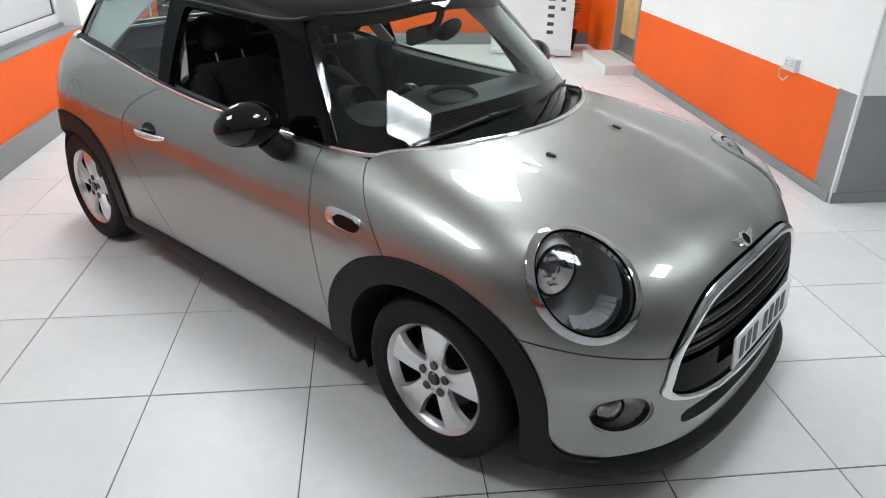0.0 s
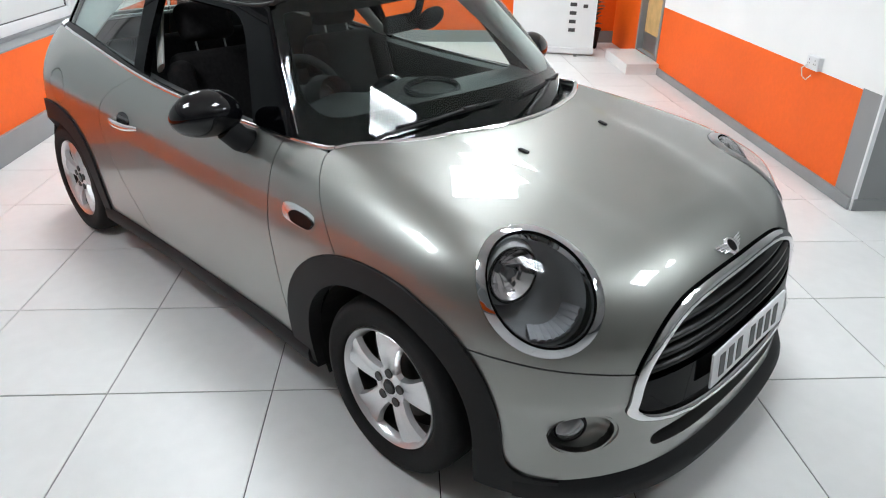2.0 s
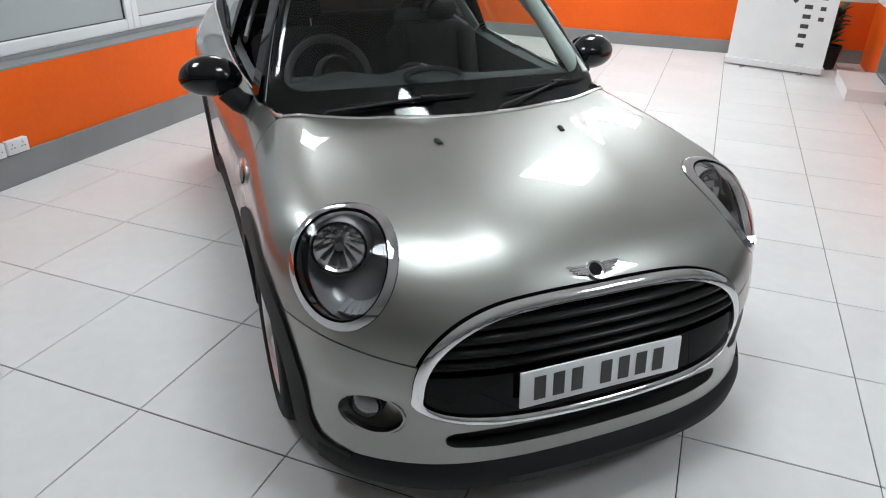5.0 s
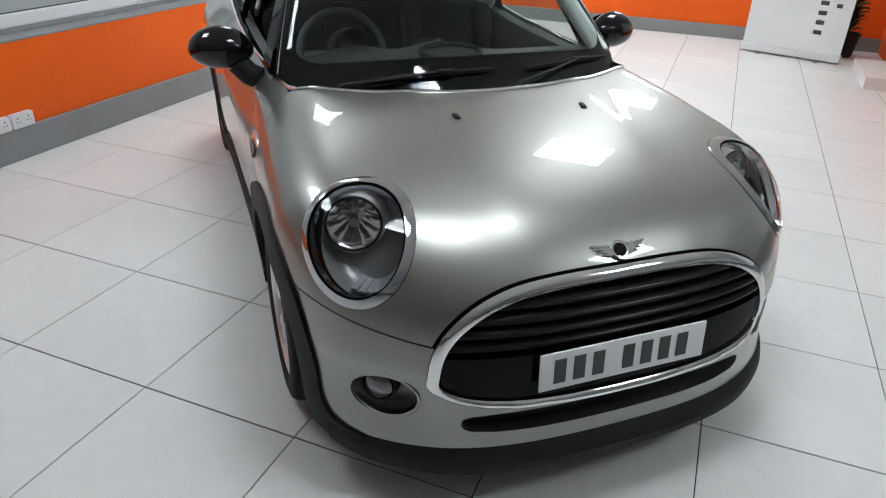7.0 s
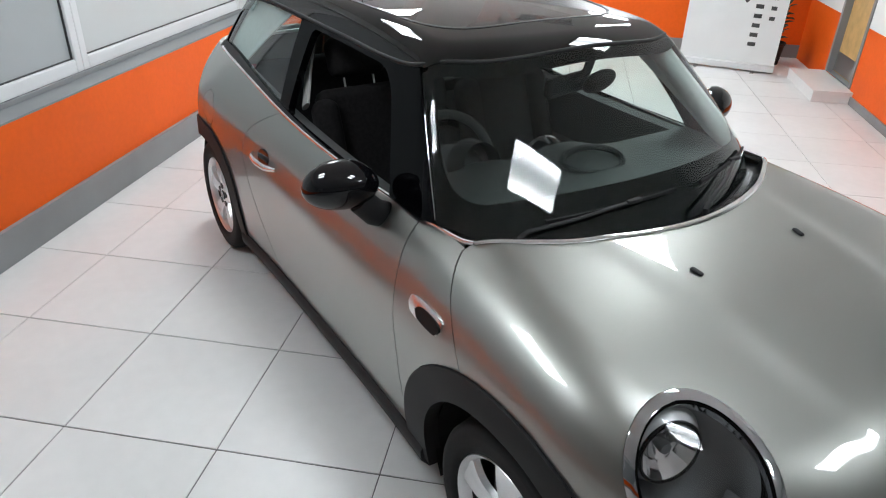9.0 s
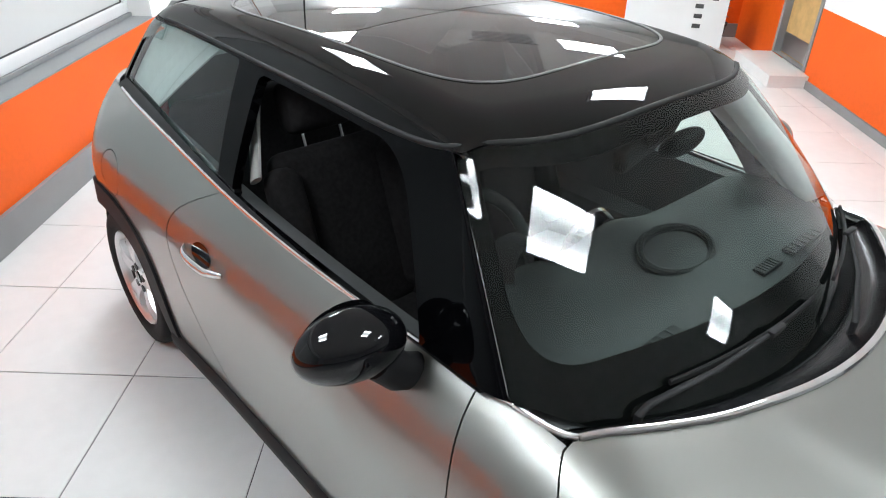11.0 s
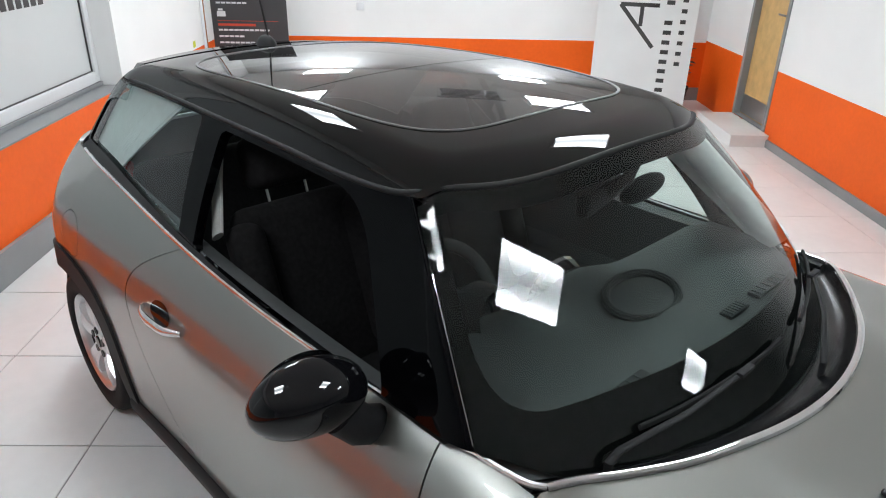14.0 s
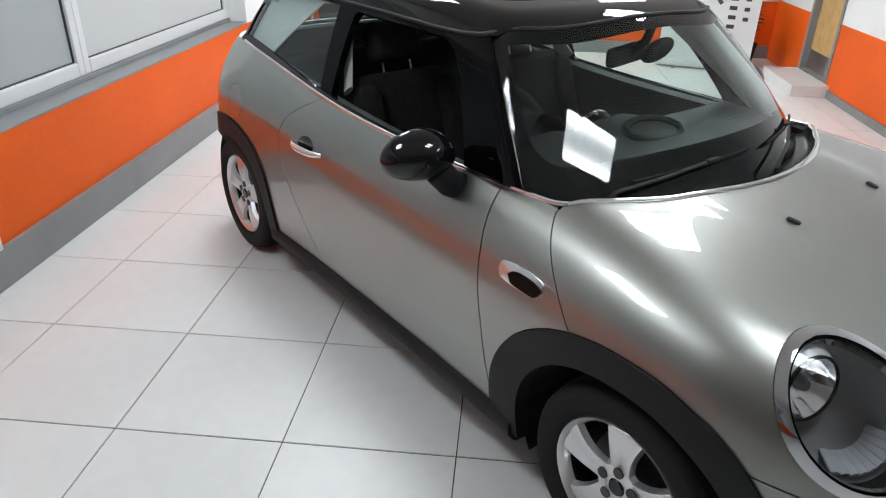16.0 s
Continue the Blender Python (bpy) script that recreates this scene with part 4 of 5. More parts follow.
for s in (-1, 1):
    part("tail_light", box_bm((-2.99, s * 0.50 - 0.09, 0.68), (-2.9, s * 0.50 + 0.09, 0.88), 0.04, segs=4), mat("tail_red", (0.4, 0.01, 0.01), 0.1, 0, 1), car, "red tail light", smooth=True)


# wheels
def wheel(cx, s):
    m = Matrix.Translation((cx, s * 0.752, 0.298)) @ Matrix.Diagonal((1, s, 1, 1))
    w = part("wheel", lathe([(0.181, 0.046), (0.186, 0.060), (0.192, 0.072), (0.203, 0.080), (0.206, 0.075), (0.200, 0.06)], 64, m), ALLOY, car, "silver five-spoke alloy wheel with a black tyre", smooth=True)
    part("tyre", lathe([(0.196, -0.075), (0.23, -0.088), (0.27, -0.088), (0.292, -0.07), (0.2985, -0.03), (0.2985, 0.03), (0.292, 0.068), (0.28, 0.083), (0.262, 0.0885), (0.258, 0.0875), (0.232, 0.0905), (0.212, 0.083), (0.203, 0.070)], 72, m), RUBBER, w, "black rubber tyre", smooth=True)
    # inside of the alloy rim, shade behind the spokes put into its colour
    part("rim_barrel_shaded", lathe([(0.195, -0.075), (0.198, -0.06), (0.185, -0.04), (0.181, 0.046)], 64, m), DISC, w, smooth=True)
    part("brake_disc", lathe([(0.05, 0.0), (0.13, 0.0), (0.13, -0.02), (0.0, -0.02)], 40, m), DISC, w, smooth=True)
    # near-black disc put in for the shade between the spokes
    part("spoke_gap_shade", lathe([(0.0, -0.03), (0.18, -0.03)], 32, m), DARK, w)
    for k in range(5):
        bm = bmesh.new()
        rows = []
        for i, r in enumerate(np.linspace(0.045, 0.196, 9)):
            t = i / 8
            half = 0.036 - 0.004 * math.sin(t * math.pi) + 0.036 * t**1.7
            y = 0.060 + 0.012 * math.sin(t * math.pi) + 0.006 * t
            row = []
            for u, dy in ((-1, -0.022), (-0.86, -0.003), (-0.45, 0.0), (-0.12, -0.004), (0.12, -0.004), (0.45, 0.0), (0.86, -0.003), (1, -0.022)):
                row.append(bm.verts.new((u * half, y + dy, r)))
            rows.append(row)
        for a, b in zip(rows, rows[1:]):
            for j in range(7):
                bm.faces.new((a[j], a[j + 1], b[j + 1], b[j]))
        bm.transform(m @ Matrix.Rotation(radians(72 * k), 4, "Y"))
        part("spoke", bm, ALLOY, w, smooth=True)
    part("hub", lathe([(0.0, 0.063), (0.034, 0.063), (0.036, 0.065), (0.064, 0.062), (0.072, 0.045)], 40, m), ALLOY, w, smooth=True)
    part("hub_cap", lathe([(0.0, 0.070), (0.022, 0.069), (0.027, 0.062)], 32, m), BLACK_GLOSS, w, "round black cap", smooth=True)
    for k in range(5):
        a = radians(72 * k)
        part("wheel_bolt", lathe([(0.0, 0.066), (0.009, 0.066), (0.0095, 0.0655), (0.0155, 0.0675), (0.0165, 0.060)], 16, m @ Matrix.Translation((0.051 * math.sin(a), 0.001, 0.051 * math.cos(a)))), INK, w)
    return w


for cx in (0.0, -2.495):
    for s in (-1, 1):
        wheel(cx, s)

# chrome strip round the belt and behind the bonnet
CORNER_AT = np.array([cowl(0.665) - 0.004, -0.665, top_at(cowl(0.665), -0.665)[2] + 0.002])
for s in (-1, 1):
    pts = [side_at(x, float(belt(x)) + 0.004) * (1, -s, 1) + np.array([0, s * 0.003, 0]) for x in np.linspace(-2.55, -0.50, 60)]
    pts += [np.array([-0.462, s * 0.684, 0.931]), np.array([-0.432, s * 0.677, 0.933]), CORNER_AT * (1, -s, 1)]
    for _ in range(2):
        pts = pts[:50] + [q for a, b in zip(pts[50:], pts[51:]) for q in (a * 0.75 + b * 0.25, a * 0.25 + b * 0.75)] + [pts[-1]]
    part("belt_strip", tube(pts, 0.0085, 0.006, 8), SATIN, car, "chrome belt strip", smooth=True)
ys = np.linspace(-0.665, 0.665, 61)
pts = [np.array([cowl(abs(y)) - 0.004, y, top_at(cowl(abs(y)), y)[2] + 0.002]) for y in ys]
part("cowl_strip", tube(pts, 0.007, 0.010, 8), CHROME, car, "chrome strip behind the bonnet", smooth=True)
bm = bmesh.new()
rows = []
for y in np.linspace(-0.68, 0.68, 41):
    zc = top_at(cowl(abs(y)), y)[2]
    g = front_at(y, 0.90, upper)
    x0, x1 = cowl(abs(y)) - 0.008, g[0] - 0.012
    row = []
    for t in np.linspace(0, 1, 7):
        z = zc + (0.896 - zc) * t - 0.016 * math.sin(math.pi * min(1, t * 1.1) ** 0.7)
        row.append(bm.verts.new((x0 + (min(x1, x0 - 0.02) - x0) * t, y, z)))
    rows.append(row)
for a, b in zip(rows, rows[1:]):
    for i in range(6):
        bm.faces.new((a[i], a[i + 1], b[i + 1], b[i]))
part("cowl_panel", bm, COWL, car, "black plastic cowl under the wipers", smooth=True)

# mirrors
for s in (-1, 1):
    bm = bmesh.new()
    bmesh.ops.create_uvsphere(bm, u_segments=32, v_segments=20, radius=1)
    for v in bm.verts:
        c = v.co
        c.x = c.x * 0.085 if c.x > 0 else c.x * 0.05
        c.y *= 0.122 * (1 - 0.10 * c.z)
        c.z *= 0.080
    bm.transform(Matrix.Translation((-0.84, s * 0.872, 1.00)) @ Matrix.Rotation(radians(12 * s), 4, "Z"))
    mirror = part("door_mirror", bm, BLACK_GLOSS, car, "gloss black door mirror", smooth=True)
    part("mirror_stalk", tube([(-0.80, s * 0.73, 0.875), (-0.80, s * 0.78, 0.90), (-0.81, s * 0.82, 0.945)], 0.035, 0.045, 14, up=(1, 0, 0)), BLACK_PLASTIC, mirror, "black plastic stalk", smooth=True)
    part("mirror_glass", lathe([(0.0, 0), (0.9, 0.0), (1.0, 0.05)], 32, Matrix.Translation((-0.889, s * 0.865, 1.0)) @ Matrix.Rotation(radians(90), 4, "Z") @ Matrix.Diagonal((0.095, 0.006, 0.062, 1))), CHROME, mirror, "mirror glass", smooth=True)
    # handle
    panel("handle_cup", BODY, [lambda V: -V[:, 1] - 0.3, lambda V: (1 - np.hypot((V[:, 0] + 1.70) / 0.062, (V[:, 2] - 0.782) / 0.036)) * 0.03], BLACK_GLOSS, doors[0 if s < 0 else 1], "dark cup behind the handle", offset=0.0015, depth=0, mirrored=s > 0)
    h = [side_at(x, 0.775) * (1, -s, 1) + np.array([0, s * o, 0]) for x, o in zip(np.linspace(-1.80, -1.565, 11), (0.004, 0.02, 0.03, 0.034, 0.036, 0.036, 0.035, 0.034, 0.03, 0.018, 0.004))]
    part("door_handle", tube(h, 0.016, 0.010, 12, taper=lambda t: 0.5 + 0.5 * math.sin(math.pi * t) ** 0.5), SATIN, doors[0 if s < 0 else 1], "chrome pull handle", smooth=True)

# ---------------------------------------------------------------- fittings outside
def capsule(V, x0, z0, a, b, p=3.4):
    return (1 - (np.abs((V[:, 0] - x0) / a) ** p + np.abs((V[:, 2] - z0) / b) ** p) ** (1 / p)) * b


right_side = lambda V: -V[:, 1] - 0.3
for mir in (False, True):
    scuttle = panel("side_scuttle", BODY, [right_side, lambda V: capsule(V, -0.413, 0.748, 0.092, 0.030)], SATIN, car, "chrome-rimmed side scuttle", offset=0.004, depth=0.012, mirrored=mir, bulge=lambda V: 0.3 * np.clip(capsule(V, -0.413, 0.748, 0.092, 0.032), 0, 0.012))
    panel("grid", BODY, [right_side, lambda V: capsule(V, -0.390, 0.743, 0.068, 0.021)], GRILLE, scuttle, "black grid", offset=0.0105, depth=0.004, mirrored=mir)
    s = 1 if mir else -1
    # fog lamp in its bowl
    c = front_at(-0.638, 0.370)
    n = gradient(lower, c[None])[0]
    fm = Matrix.Diagonal((1, -s, 1, 1)) @ Matrix.Translation(c) @ Vector(n).to_track_quat("Y", "Z").to_matrix().to_4x4()
    bowl = part("fog_recess", lathe([(0.100, 0.0), (0.094, -0.022), (0.075, -0.050), (0.05, -0.062), (0.0, -0.066)], 36, fm @ Matrix.Diagonal((1.0, 1, 0.66, 1))), PAINT, car, "grey fog lamp recess", smooth=True)
    out = 0.030 if (fm @ Vector((0.03, 0, 0))).x < c[0] else -0.030
    part("fog_lamp", lathe([(0.0, -0.010), (0.024, -0.012), (0.040, -0.020), (0.046, -0.06)], 28, fm @ Matrix.Translation((out, -0.006, 0.004))), FOG_GLASS, bowl, "clear round fog lamp", smooth=True)
    part("fog_bezel", lathe([(0.045, -0.060), (0.0455, -0.022), (0.050, -0.024), (0.052, -0.062)], 28, fm @ Matrix.Translation((out, -0.006, 0.004))), BLACK_PLASTIC, bowl, smooth=True)
    # washer jets
    p = top_at(0.012, 0.230 * s)
    jet = box_bm((-0.021, -0.009, -0.002), (0.017, 0.009, 0.008), 0.0065, Matrix.Translation(p) @ Matrix.Rotation(radians(10), 4, "Y") @ Matrix.Rotation(radians(-8 * s), 4, "Z"), 3)
    part("washer_jet", jet, BLACK_PLASTIC, car, "black washer jet", smooth=True)

# emblem on the nose, plain
p = front_at(0.0, 0.737)
n = gradient(lower, top_at(0.61, 0.0)[None])[0]
p = top_at(0.632, 0.0)
em = Matrix.Translation(p + n * 0.003) @ Vector(n).to_track_quat("Y", "Z").to_matrix().to_4x4() @ Matrix.Scale(1.12, 4)
emblem = part("emblem", lathe([(0.0, 0.004), (0.017, 0.005), (0.019, 0.0065), (0.024, 0.006), (0.026, 0.0)], 36, em), CHROME, car, "plain chrome emblem with two wings", smooth=True)
part("emblem_disc", lathe([(0.0, 0.006), (0.0165, 0.006), (0.017, 0.003)], 30, em), BLACK_GLOSS, emblem)
for s in (-1, 1):
    for w, z, lift in ((0.050, 0.013, 0.004), (0.044, 0.006, 0.003), (0.036, -0.001, 0.002), (0.025, -0.008, 0.001)):
        part("wing_bar", tube([(s * 0.024, 0.004, z - 0.002), (s * (0.024 + 0.5 * w), 0.003, z + 0.3 * lift), (s * (0.024 + w), 0.0, z + lift)], 0.0042, 0.003, 8, up=(0, 0, 1), taper=lambda t: 1 - 0.4 * t, m=em), CHROME, emblem, smooth=True)

# roof edge trim
edge = [side_at(x, float(gutter(x)), upper) for x in np.linspace(-2.42, -1.02, 36)]
edge += [side_at(-0.95, 1.306, upper), side_at(-0.905, 1.316, upper)]
front = [(roof_front(y), y) for y in np.linspace(-0.49, 0.49, 41)]
front = [np.array([x, y, top_at(x, y, upper)[2]]) for x, y in front]
rim = edge + front + [q * (1, -1, 1) for q in edge[::-1]]
for _ in range(2):
    rim = [rim[0]] + [q for a, b in zip(rim, rim[1:]) for q in (a * 0.75 + b * 0.25, a * 0.25 + b * 0.75)] + [rim[-1]]
part("roof_rail_trim", tube(rim, 0.0075, 0.0075, 10), BLACK_PLASTIC, car, "black trim round the roof edge", smooth=True)
# bright line beside the windscreen
for s in (-1, 1):
    pts = []
    for z in np.linspace(0.955, 1.19, 16):
        q = seam_at(z)
        o = np.array([-1.5, 0.0, 0.95])
        q = cast(upper, o[None], ((q - o) / np.linalg.norm(q - o))[None])[0]
        pts.append(q * (1, -s, 1) + gradient(upper, (q * (1, -s, 1))[None])[0] * 0.001)
    part("screen_edge_strip", tube(pts, 0.0014, 0.0014, 6, taper=lambda t: 1 - 0.7 * t), CHROME, car, smooth=True)

# sunroof frame line and aerial
loop = []
for k in range(72):
    a = 2 * math.pi * k / 72
    ca, sa = math.cos(a), math.sin(a)
    x, y = -1.62 + 0.66 * math.copysign(abs(ca) ** 0.4, ca), 0.45 * math.copysign(abs(sa) ** 0.4, sa)
    loop.append(top_at(x, y, upper) + np.array([0, 0, 0.001]))
part("sunroof_seal", tube(loop + [loop[0]], 0.0025, 0.005, 8), SEAL_GREY, car, "grey seal round the glass roof", smooth=True)
base = top_at(-2.40, 0.0, upper)
fin = bmesh.new()
bmesh.ops.create_uvsphere(fin, u_segments=20, v_segments=10, radius=1)
for v in fin.verts:
    v.co = Vector((base[0] + v.co.x * (0.075 if v.co.x < 0 else 0.05), v.co.y * 0.032 * (1 - 0.35 * max(0, v.co.z)), base[2] + max(v.co.z, -0.1) * 0.042))
aerial = part("aerial_base", fin, BLACK_PLASTIC, car, "black roof aerial", smooth=True)
part("aerial_mast", tube([(base[0] + 0.01, 0, base[2] + 0.03), (base[0] - 0.10, 0, base[2] + 0.36)], 0.0045, 0.0045, 8, up=(0, 1, 0), taper=lambda t: 1 - 0.5 * t), BLACK_PLASTIC, aerial, smooth=True)
# rear spoiler over the tailgate
sp = bmesh.new()
rows = []
for y in np.linspace(-0.50, 0.50, 25):
    t = top_at(-2.50, y, upper)[2] if abs(y) < 0.50 else top_at(-2.50, 0.50 * np.sign(y), upper)[2] - 0.03
    rows.append([sp.verts.new((-2.50, y, t + 0.004)), sp.verts.new((-2.60 + 0.15 * y * y, y, t - 0.004)), sp.verts.new((-2.66 + 0.32 * y * y, y, t - 0.028)), sp.verts.new((-2.66 + 0.32 * y * y, y, t - 0.045)), sp.verts.new((-2.57, y, t - 0.05))])
for a, b in zip(rows, rows[1:]):
    for i in range(4):
        sp.faces.new((a[i], a[i + 1], b[i + 1], b[i]))
sp.faces.new(rows[0])
sp.faces.new(rows[-1])
part("roof_spoiler", sp, ROOF_PAINT, car, "black roof spoiler", smooth=True)

# wipers
def on_glass(y, z, lift=0.012):
    p = front_at(y, z, upper)
    return p + gradient(upper, p[None])[0] * lift


for pivot, b0, b1, z0, z1 in (((-0.375, -0.53), -0.43, 0.04, 0.952, 0.980), ((-0.225, 0.10), 0.17, 0.61, 0.973, 0.960)):
    pz = top_at(max(pivot[0], cowl(abs(pivot[1])) + 0.01), pivot[1])[2]
    base = np.array([pivot[0], pivot[1], pz - 0.012])
    blade = [on_glass(b0 + (b1 - b0) * t, z0 + (z1 - z0) * t + 0.006 * math.sin(math.pi * t), 0.014) for t in np.linspace(0, 1, 16)]
    mid = blade[9] + np.array([0.010, 0, 0.010])
    arm = [base + np.array([0, 0, -0.04]), base, base + (mid - base) * 0.06 + np.array([0, 0, 0.014]), base + (mid - base) * 0.5 + np.array([0.012, 0, 0.010]), mid]
    w = part("wiper", tube(arm, 0.0055, 0.0085, 10, up=(0.3, 0, 1), taper=lambda t: 1.3 - 0.75 * t), BLACK_PLASTIC, car, "black wiper arm", smooth=True)
    part("wiper_blade", tube(blade, 0.0075, 0.005, 8), RUBBER, w, "black wiper blade", smooth=True)
    part("blade_clip", box_bm((-0.008, -0.028, -0.006), (0.008, 0.028, 0.006), 0.003, Matrix.Translation(mid)), BLACK_PLASTIC, w, smooth=True)

# black seal between the body and the side glass
for s in (-1, 1):
    bm = bmesh.new()
    rows = []
    for x in np.linspace(-2.62, -0.61, 70):
        z = float(belt(x))
        a, b = side_at(x, z), side_at(x, z + 0.012, upper)
        rows.append([bm.verts.new((q[0], -s * q[1], q[2])) for q in (a + np.array([0, 0.004, -0.004]), a * 0.5 + b * 0.5 + np.array([0, 0, 0.002]), b + np.array([0, -0.002, 0.002]))])
    for a, b in zip(rows, rows[1:]):
        for i in range(2):
            bm.faces.new((a[i], a[i + 1], b[i + 1], b[i]))
    part("belt_seal", bm, BLACK_PLASTIC, car, "black window seal", smooth=True)

# ---------------------------------------------------------------- cabin inside
panel("headliner", CABIN, [lambda V: roof_cut(V) - 0.035, lambda V: -sun(V)], HEADLINER, car, "grey headlining", offset=-0.045, depth=0)
lining = lambda V: np.minimum.reduce([-roof_cut(V) + 0.02, pillar(V) + 0.01, V[:, 2] - belt(V[:, 0]) - 0.01, V[:, 0] + 0.655 + (V[:, 2] - 0.94) * 1.22, V[:, 0] + 1.25])
both("pillar_lining", CABIN, [lining], HEADLINER, car, "pale grey pillar lining", offset=-0.040, depth=0)
rear_lining = lambda V: np.minimum.reduce([-roof_cut(V) + 0.02, -2.507 + (V[:, 2] - 0.92) * 1.245 - V[:, 0], V[:, 2] - belt(V[:, 0]) + 0.02, 0.02 - hatch_win(V)])
both("pillar_lining", CABIN, [rear_lining], HEADLINER, car, "pale grey rear pillar lining", offset=-0.032, depth=0.006)
for s in (-1, 1):
    card = bmesh.new()
    rows = []
    for x in np.linspace(-2.35, -0.55, 30):
        top = float(belt(x)) + 0.004
        prof = [(0.30, 0.66), (0.50, 0.655), (0.62, 0.60), (0.66, 0.60), (0.70, 0.645), (top - 0.06, 0.640), (top - 0.01, 0.655), (top, 0.70)]
        rows.append([card.verts.new((x, s * y, z)) for z, y in prof])
    for a, b in zip(rows, rows[1:]):
        for i in range(len(a) - 1):
            card.faces.new((a[i], a[i + 1], b[i + 1], b[i]))
    part("door_lining", card, DASH, car, "dark grey door lining", smooth=True)
    part("pillar_cover", tube([(-1.665, s * 0.64, 0.985), (-1.76, s * 0.578, 1.11), (-1.86, s * 0.505, 1.235)], 0.012, 0.040, 10, up=(0, 1, 0)), PILLAR_GREY, car, "pale grey pillar cover", smooth=True)
pts = [seam_at(z) * (1, -1, 1) + np.array([-0.012, -0.036, 0.0]) for z in np.linspace(0.955, 1.275, 9)]
part("pillar_cover", tube(pts, 0.052, 0.030, 12, up=(1, 0, 0)), HEADLINER, car, "pale grey windscreen pillar cover", smooth=True)
part("cabin_floor", box_bm((-2.6, -0.66, 0.22), (-0.45, 0.66, 0.30), 0.01), SEAT, car)
part("bulkhead", box_bm((-0.52, -0.66, 0.25), (-0.44, 0.66, 0.86), 0.02), DASH, car)

# dashboard
db = bmesh.new()
rows = []
for y in np.linspace(-0.665, 0.665, 41):
    g = front_at(y, 0.905, upper)[0] - 0.012
    hump = 0.05 * math.exp(-(y / 0.15) ** 2) + 0.045 * math.exp(-((y + 0.36) / 0.15) ** 2)
    prof = [(g, 0.898), (g - 0.10, 0.935), (g - 0.16, 0.948), (g - 0.30, 0.955 + 0.4 * hump), (-0.80 - 0.03 * hump, 0.945 + hump), (-0.86, 0.915 + hump), (-0.885, 0.86 + 0.6 * hump), (-0.86, 0.72), (-0.80, 0.60), (-0.70, 0.45)]
    rows.append([db.verts.new((x, y, z)) for x, z in prof])
for a, b in zip(rows, rows[1:]):
    for i in range(len(a) - 1):
        db.faces.new((a[i], a[i + 1], b[i + 1], b[i]))
dash = part("dashboard", db, DASH, car, "dark grey dashboard", smooth=True)
ring = [(-0.64 + 0.075 * math.cos(a), 0.0 + 0.125 * math.sin(a), 0.981 - 0.017 * math.cos(a)) for a in np.linspace(0, 2 * math.pi, 41)]
part("speaker_rim", tube(ring, 0.012, 0.012, 8), BLACK_PLASTIC, dash, "raised oval rim", smooth=True)
part("speaker_cover", lathe([(0.0, 0.004), (0.7, 0.002), (1.0, -0.006)], 32, Matrix.Translation((-0.64, 0, 0.978)) @ Matrix.Rotation(radians(10), 4, "Y") @ Matrix.Diagonal((0.07, 0.12, 1, 1)) @ Matrix.Rotation(radians(90), 4, "X")), DASH, dash, smooth=True)
for y0, y1 in ((0.10, 0.20), (0.26, 0.46), (-0.46, -0.26)):
    part("screen_vent", box_bm((-0.48, y0, 0.950), (-0.445, y1, 0.962), 0.004), BLACK_PLASTIC, dash, "black demister vent", smooth=True)
    for k in range(6):
        yk = y0 + 0.012 + (y1 - y0 - 0.02) * k / 6
        part("vent_fin", box_bm((-0.476, yk, 0.9622), (-0.449, yk + 0.006, 0.965)), DASH, dash)
part("centre_display", lathe([(0.0, 0.012), (0.095, 0.012), (0.115, 0.016), (0.122, 0.0), (0.11, -0.03)], 40, Matrix.Translation((-0.895, 0.0, 0.86)) @ Matrix.Rotation(radians(90), 4, "Z")), BLACK_GLOSS, dash, "round black centre display", smooth=True)
part("chrome_bezel", lathe([(0.116, 0.016), (0.121, 0.02), (0.127, 0.012), (0.123, 0.0)], 48, Matrix.Translation((-0.897, 0.0, 0.86)) @ Matrix.Rotation(radians(90), 4, "Z")), CHROME, dash, "chrome bezel", smooth=True)

# steering wheel with the dials behind it
SM = Matrix.Translation((-0.985, -0.365, 0.915)) @ Matrix.Rotation(radians(90), 4, "Z") @ Matrix.Rotation(radians(-24), 4, "X")
rim = [SM @ Vector((0.182 * math.cos(a), 0, 0.182 * math.sin(a))) for a in np.linspace(0, 2 * math.pi, 49)]
sw = part("steering_wheel", tube(rim, 0.015, 0.017, 12, up=SM.to_3x3() @ Vector((0, 1, 0))), DASH, car, "dark grey steering wheel", smooth=True)
part("wheel_hub", lathe([(0.0, 0.02), (0.05, 0.018), (0.075, 0.0), (0.06, -0.05), (0.04, -0.14)], 28, SM), DASH, sw, smooth=True)
for a in (0, 180, 270):
    d = Vector((math.cos(radians(a)), 0, math.sin(radians(a))))
    part("wheel_spoke", tube([SM @ (d * 0.05), SM @ (d * 0.12 + Vector((0, -0.006, 0))), SM @ (d * 0.178)], 0.020, 0.008, 10, up=SM.to_3x3() @ Vector((0, 0, 1)) if a < 200 else SM.to_3x3() @ Vector((1, 0, 0))), ALLOY if a == 270 else DASH, sw, smooth=True)
dial = part("instrument_pod", lathe([(0.0, 0.0), (0.07, 0.0), (0.088, 0.012), (0.093, 0.0), (0.075, -0.08)], 36, Matrix.Translation((-0.865, -0.365, 0.955)) @ Matrix.Rotation(radians(90), 4, "Z") @ Matrix.Rotation(radians(-20), 4, "X")), BLACK_PLASTIC, car, "round instrument pod", smooth=True)


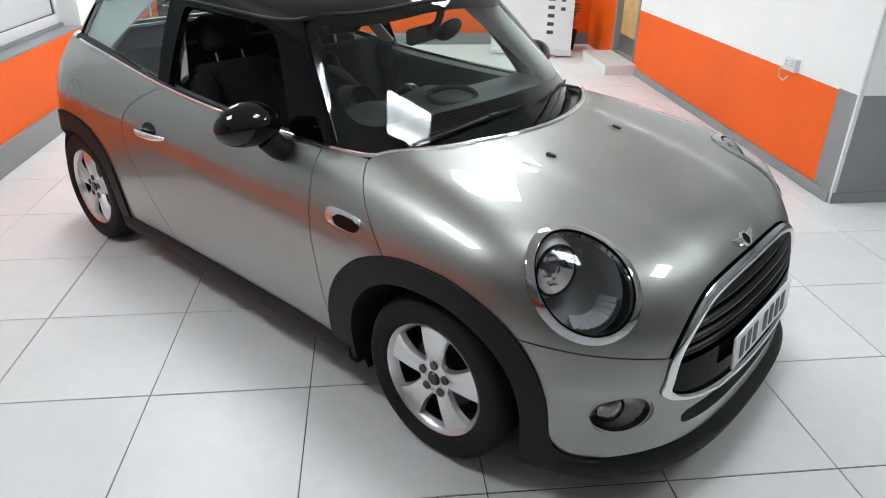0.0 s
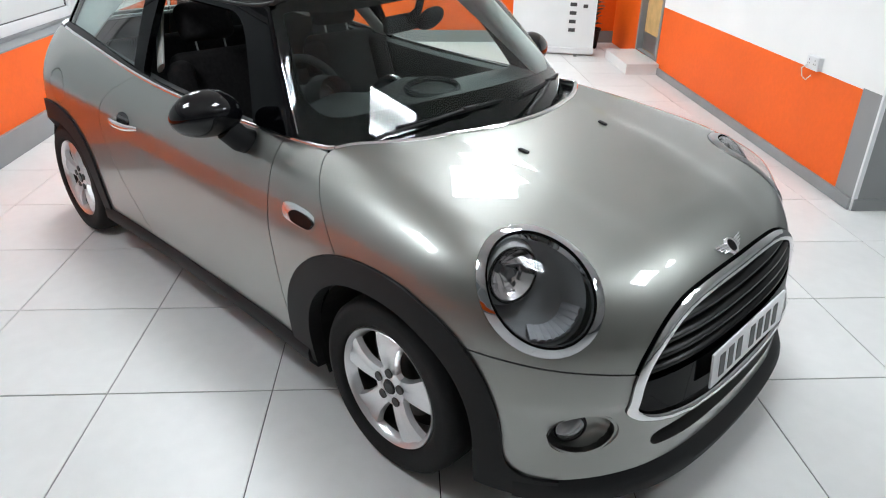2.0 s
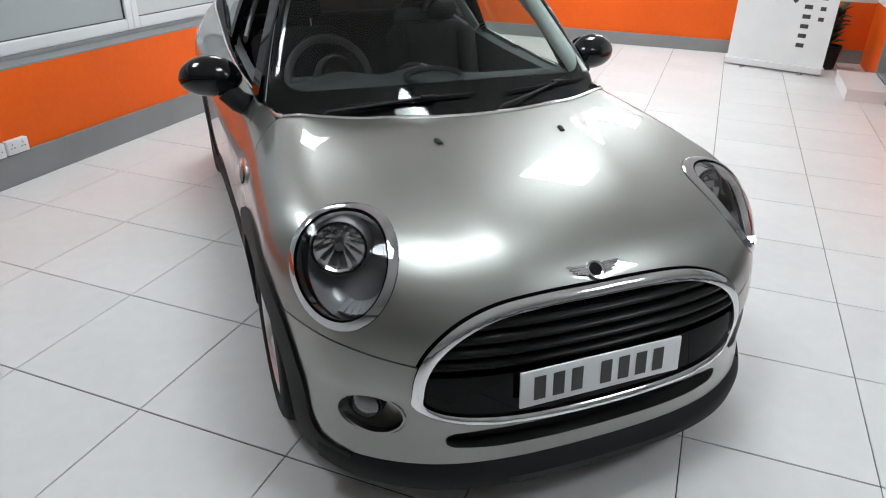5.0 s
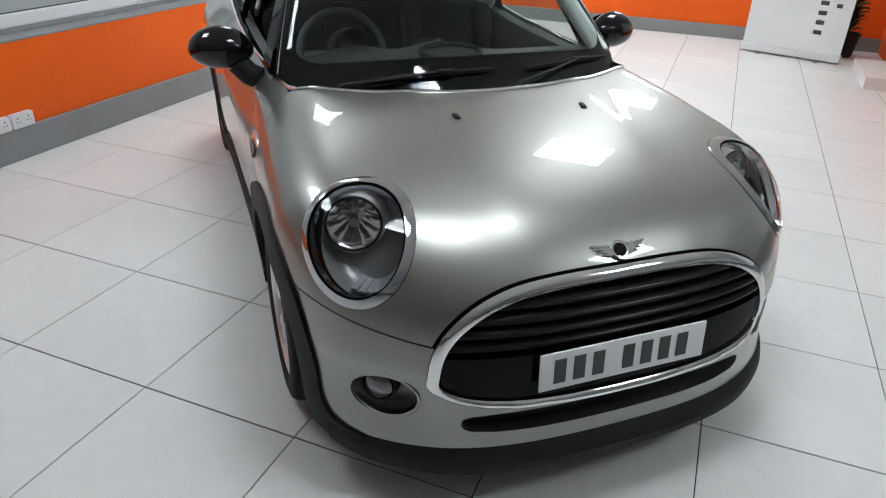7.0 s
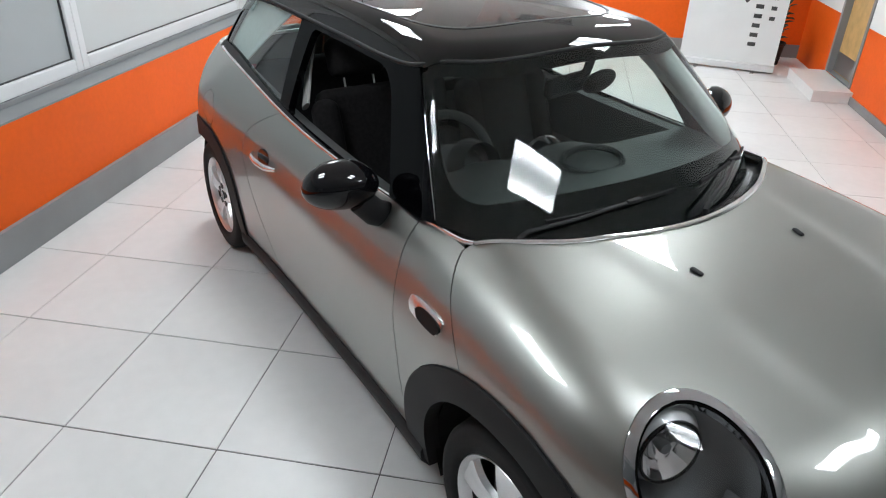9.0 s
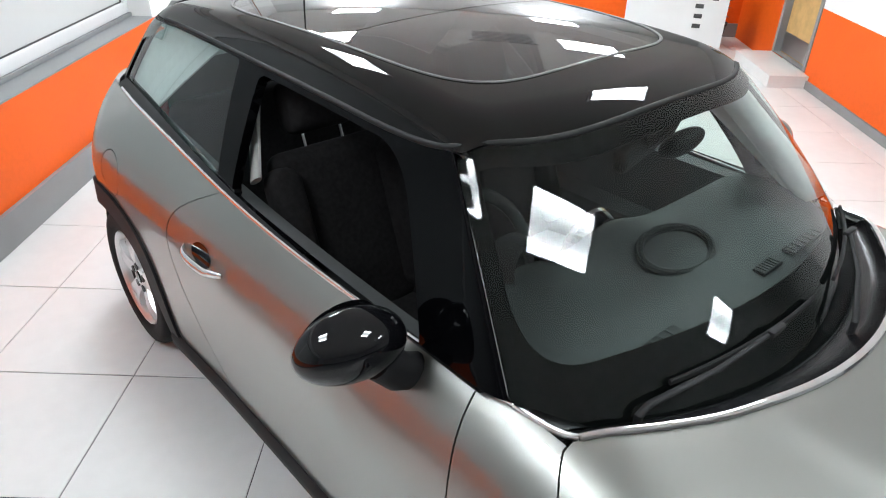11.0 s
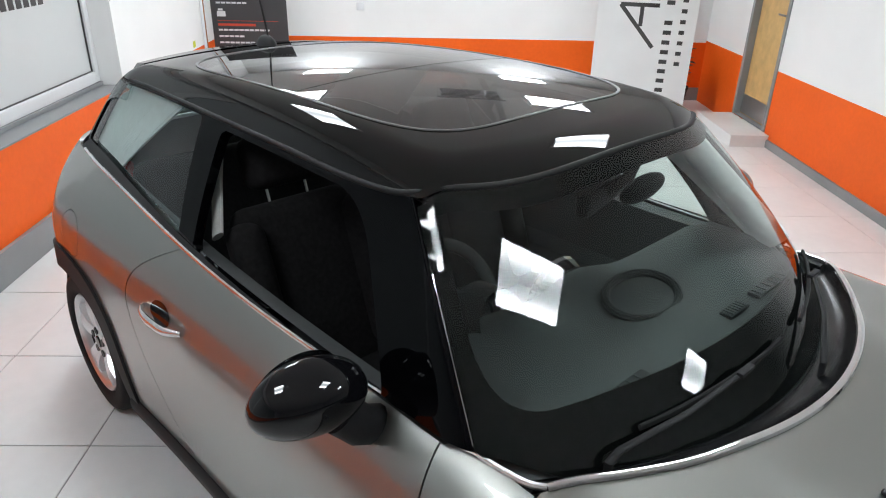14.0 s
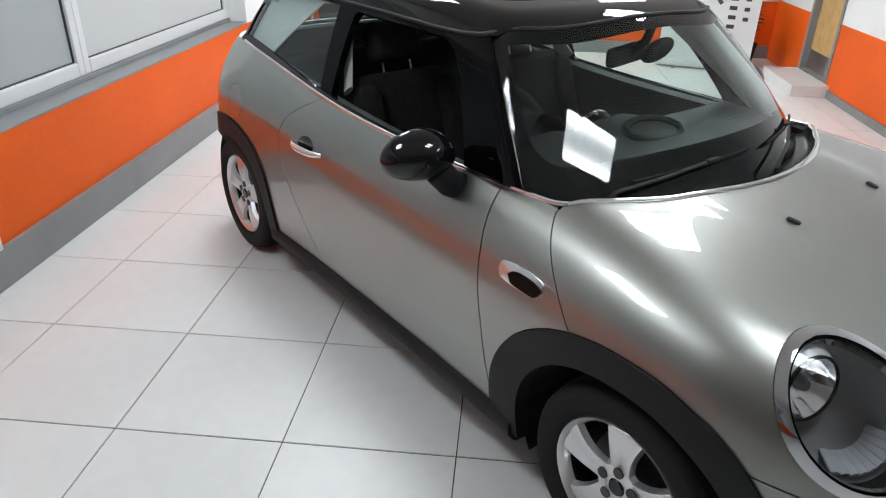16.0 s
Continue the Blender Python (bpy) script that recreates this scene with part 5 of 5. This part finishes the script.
def soft(lo, hi, bevel, tilt=0.0, at=(0, 0, 0)):
    return box_bm(lo, hi, bevel, Matrix.Translation(at) @ Matrix.Rotation(radians(tilt), 4, "Y"), 5)


def seat(y):
    s = part("front_seat", soft((-0.27, -0.24, 0.0), (0.27, 0.24, 0.15), 0.06, -8, (-1.32, y, 0.36)), SEAT, car, "black cloth front seat")
    B = (-1.53, y, 0.50)
    part("backrest", soft((-0.055, -0.215, -0.05), (0.055, 0.215, 0.56), 0.05, -20, B), SEAT, s, smooth=True)
    for k in (-1, 1):
        part("bolster", soft((-0.02, k * 0.20 - 0.055, 0.0), (0.105, k * 0.20 + 0.055, 0.52), 0.05, -20, B), SEAT, s, smooth=True)
        part("seat_bolster", soft((-0.25, k * 0.22 - 0.05, 0.06), (0.25, k * 0.22 + 0.05, 0.19), 0.045, -8, (-1.32, y, 0.36)), SEAT, s, smooth=True)
    T2 = Matrix.Translation(B) @ Matrix.Rotation(radians(-20), 4, "Y")
    part("headrest", box_bm((-0.05, -0.13, 0.60), (0.05, 0.13, 0.77), 0.045, T2, 5), SEAT, s, smooth=True)
    for k in (-0.07, 0.07):
        part("headrest_post", tube([T2 @ Vector((0, k, 0.54)), T2 @ Vector((0, k, 0.63))], 0.0045, 0.0045, 8, up=(0, 1, 0)), STEEL, s, "steel headrest post", smooth=True)
    return s


seat(-0.36)
seat(0.36)
part("rear_bench", soft((-0.25, -0.58, 0.0), (0.25, 0.58, 0.18), 0.06, -6, (-2.15, 0, 0.36)), SEAT, car, "black cloth rear bench", smooth=True)
part("rear_backrest", soft((-0.06, -0.56, 0.0), (0.06, 0.56, 0.52), 0.06, -18, (-2.38, 0, 0.48)), SEAT, car, smooth=True)
part("centre_tunnel", box_bm((-1.75, -0.10, 0.28), (-0.75, 0.10, 0.46), 0.04, segs=3), DASH, car, smooth=True)

# inner mirror
MM = Matrix.Translation((-0.79, -0.02, 1.215)) @ Matrix.Rotation(radians(12), 4, "Z")
im = part("inner_mirror", box_bm((-0.02, -0.115, -0.034), (0.02, 0.115, 0.034), 0.018, MM, 4), BLACK_PLASTIC, car, "black inner mirror", smooth=True)
part("mirror_stem", tube([(-0.78, 0.0, 1.225), (-0.735, 0.01, 1.265), (-0.72, 0.012, 1.315)], 0.016, 0.016, 10, up=(0, 1, 0)), BLACK_PLASTIC, im, smooth=True)
bm = bmesh.new()
bmesh.ops.create_uvsphere(bm, u_segments=24, v_segments=14, radius=1)
bm.transform(Matrix.Translation((-0.72, 0.062, 1.232)) @ Matrix.Rotation(radians(45), 4, "Y") @ Matrix.Diagonal((0.030, 0.060, 0.062, 1)))
part("sensor_housing", bm, BLACK_PLASTIC, im, "rounded black sensor housing", smooth=True)
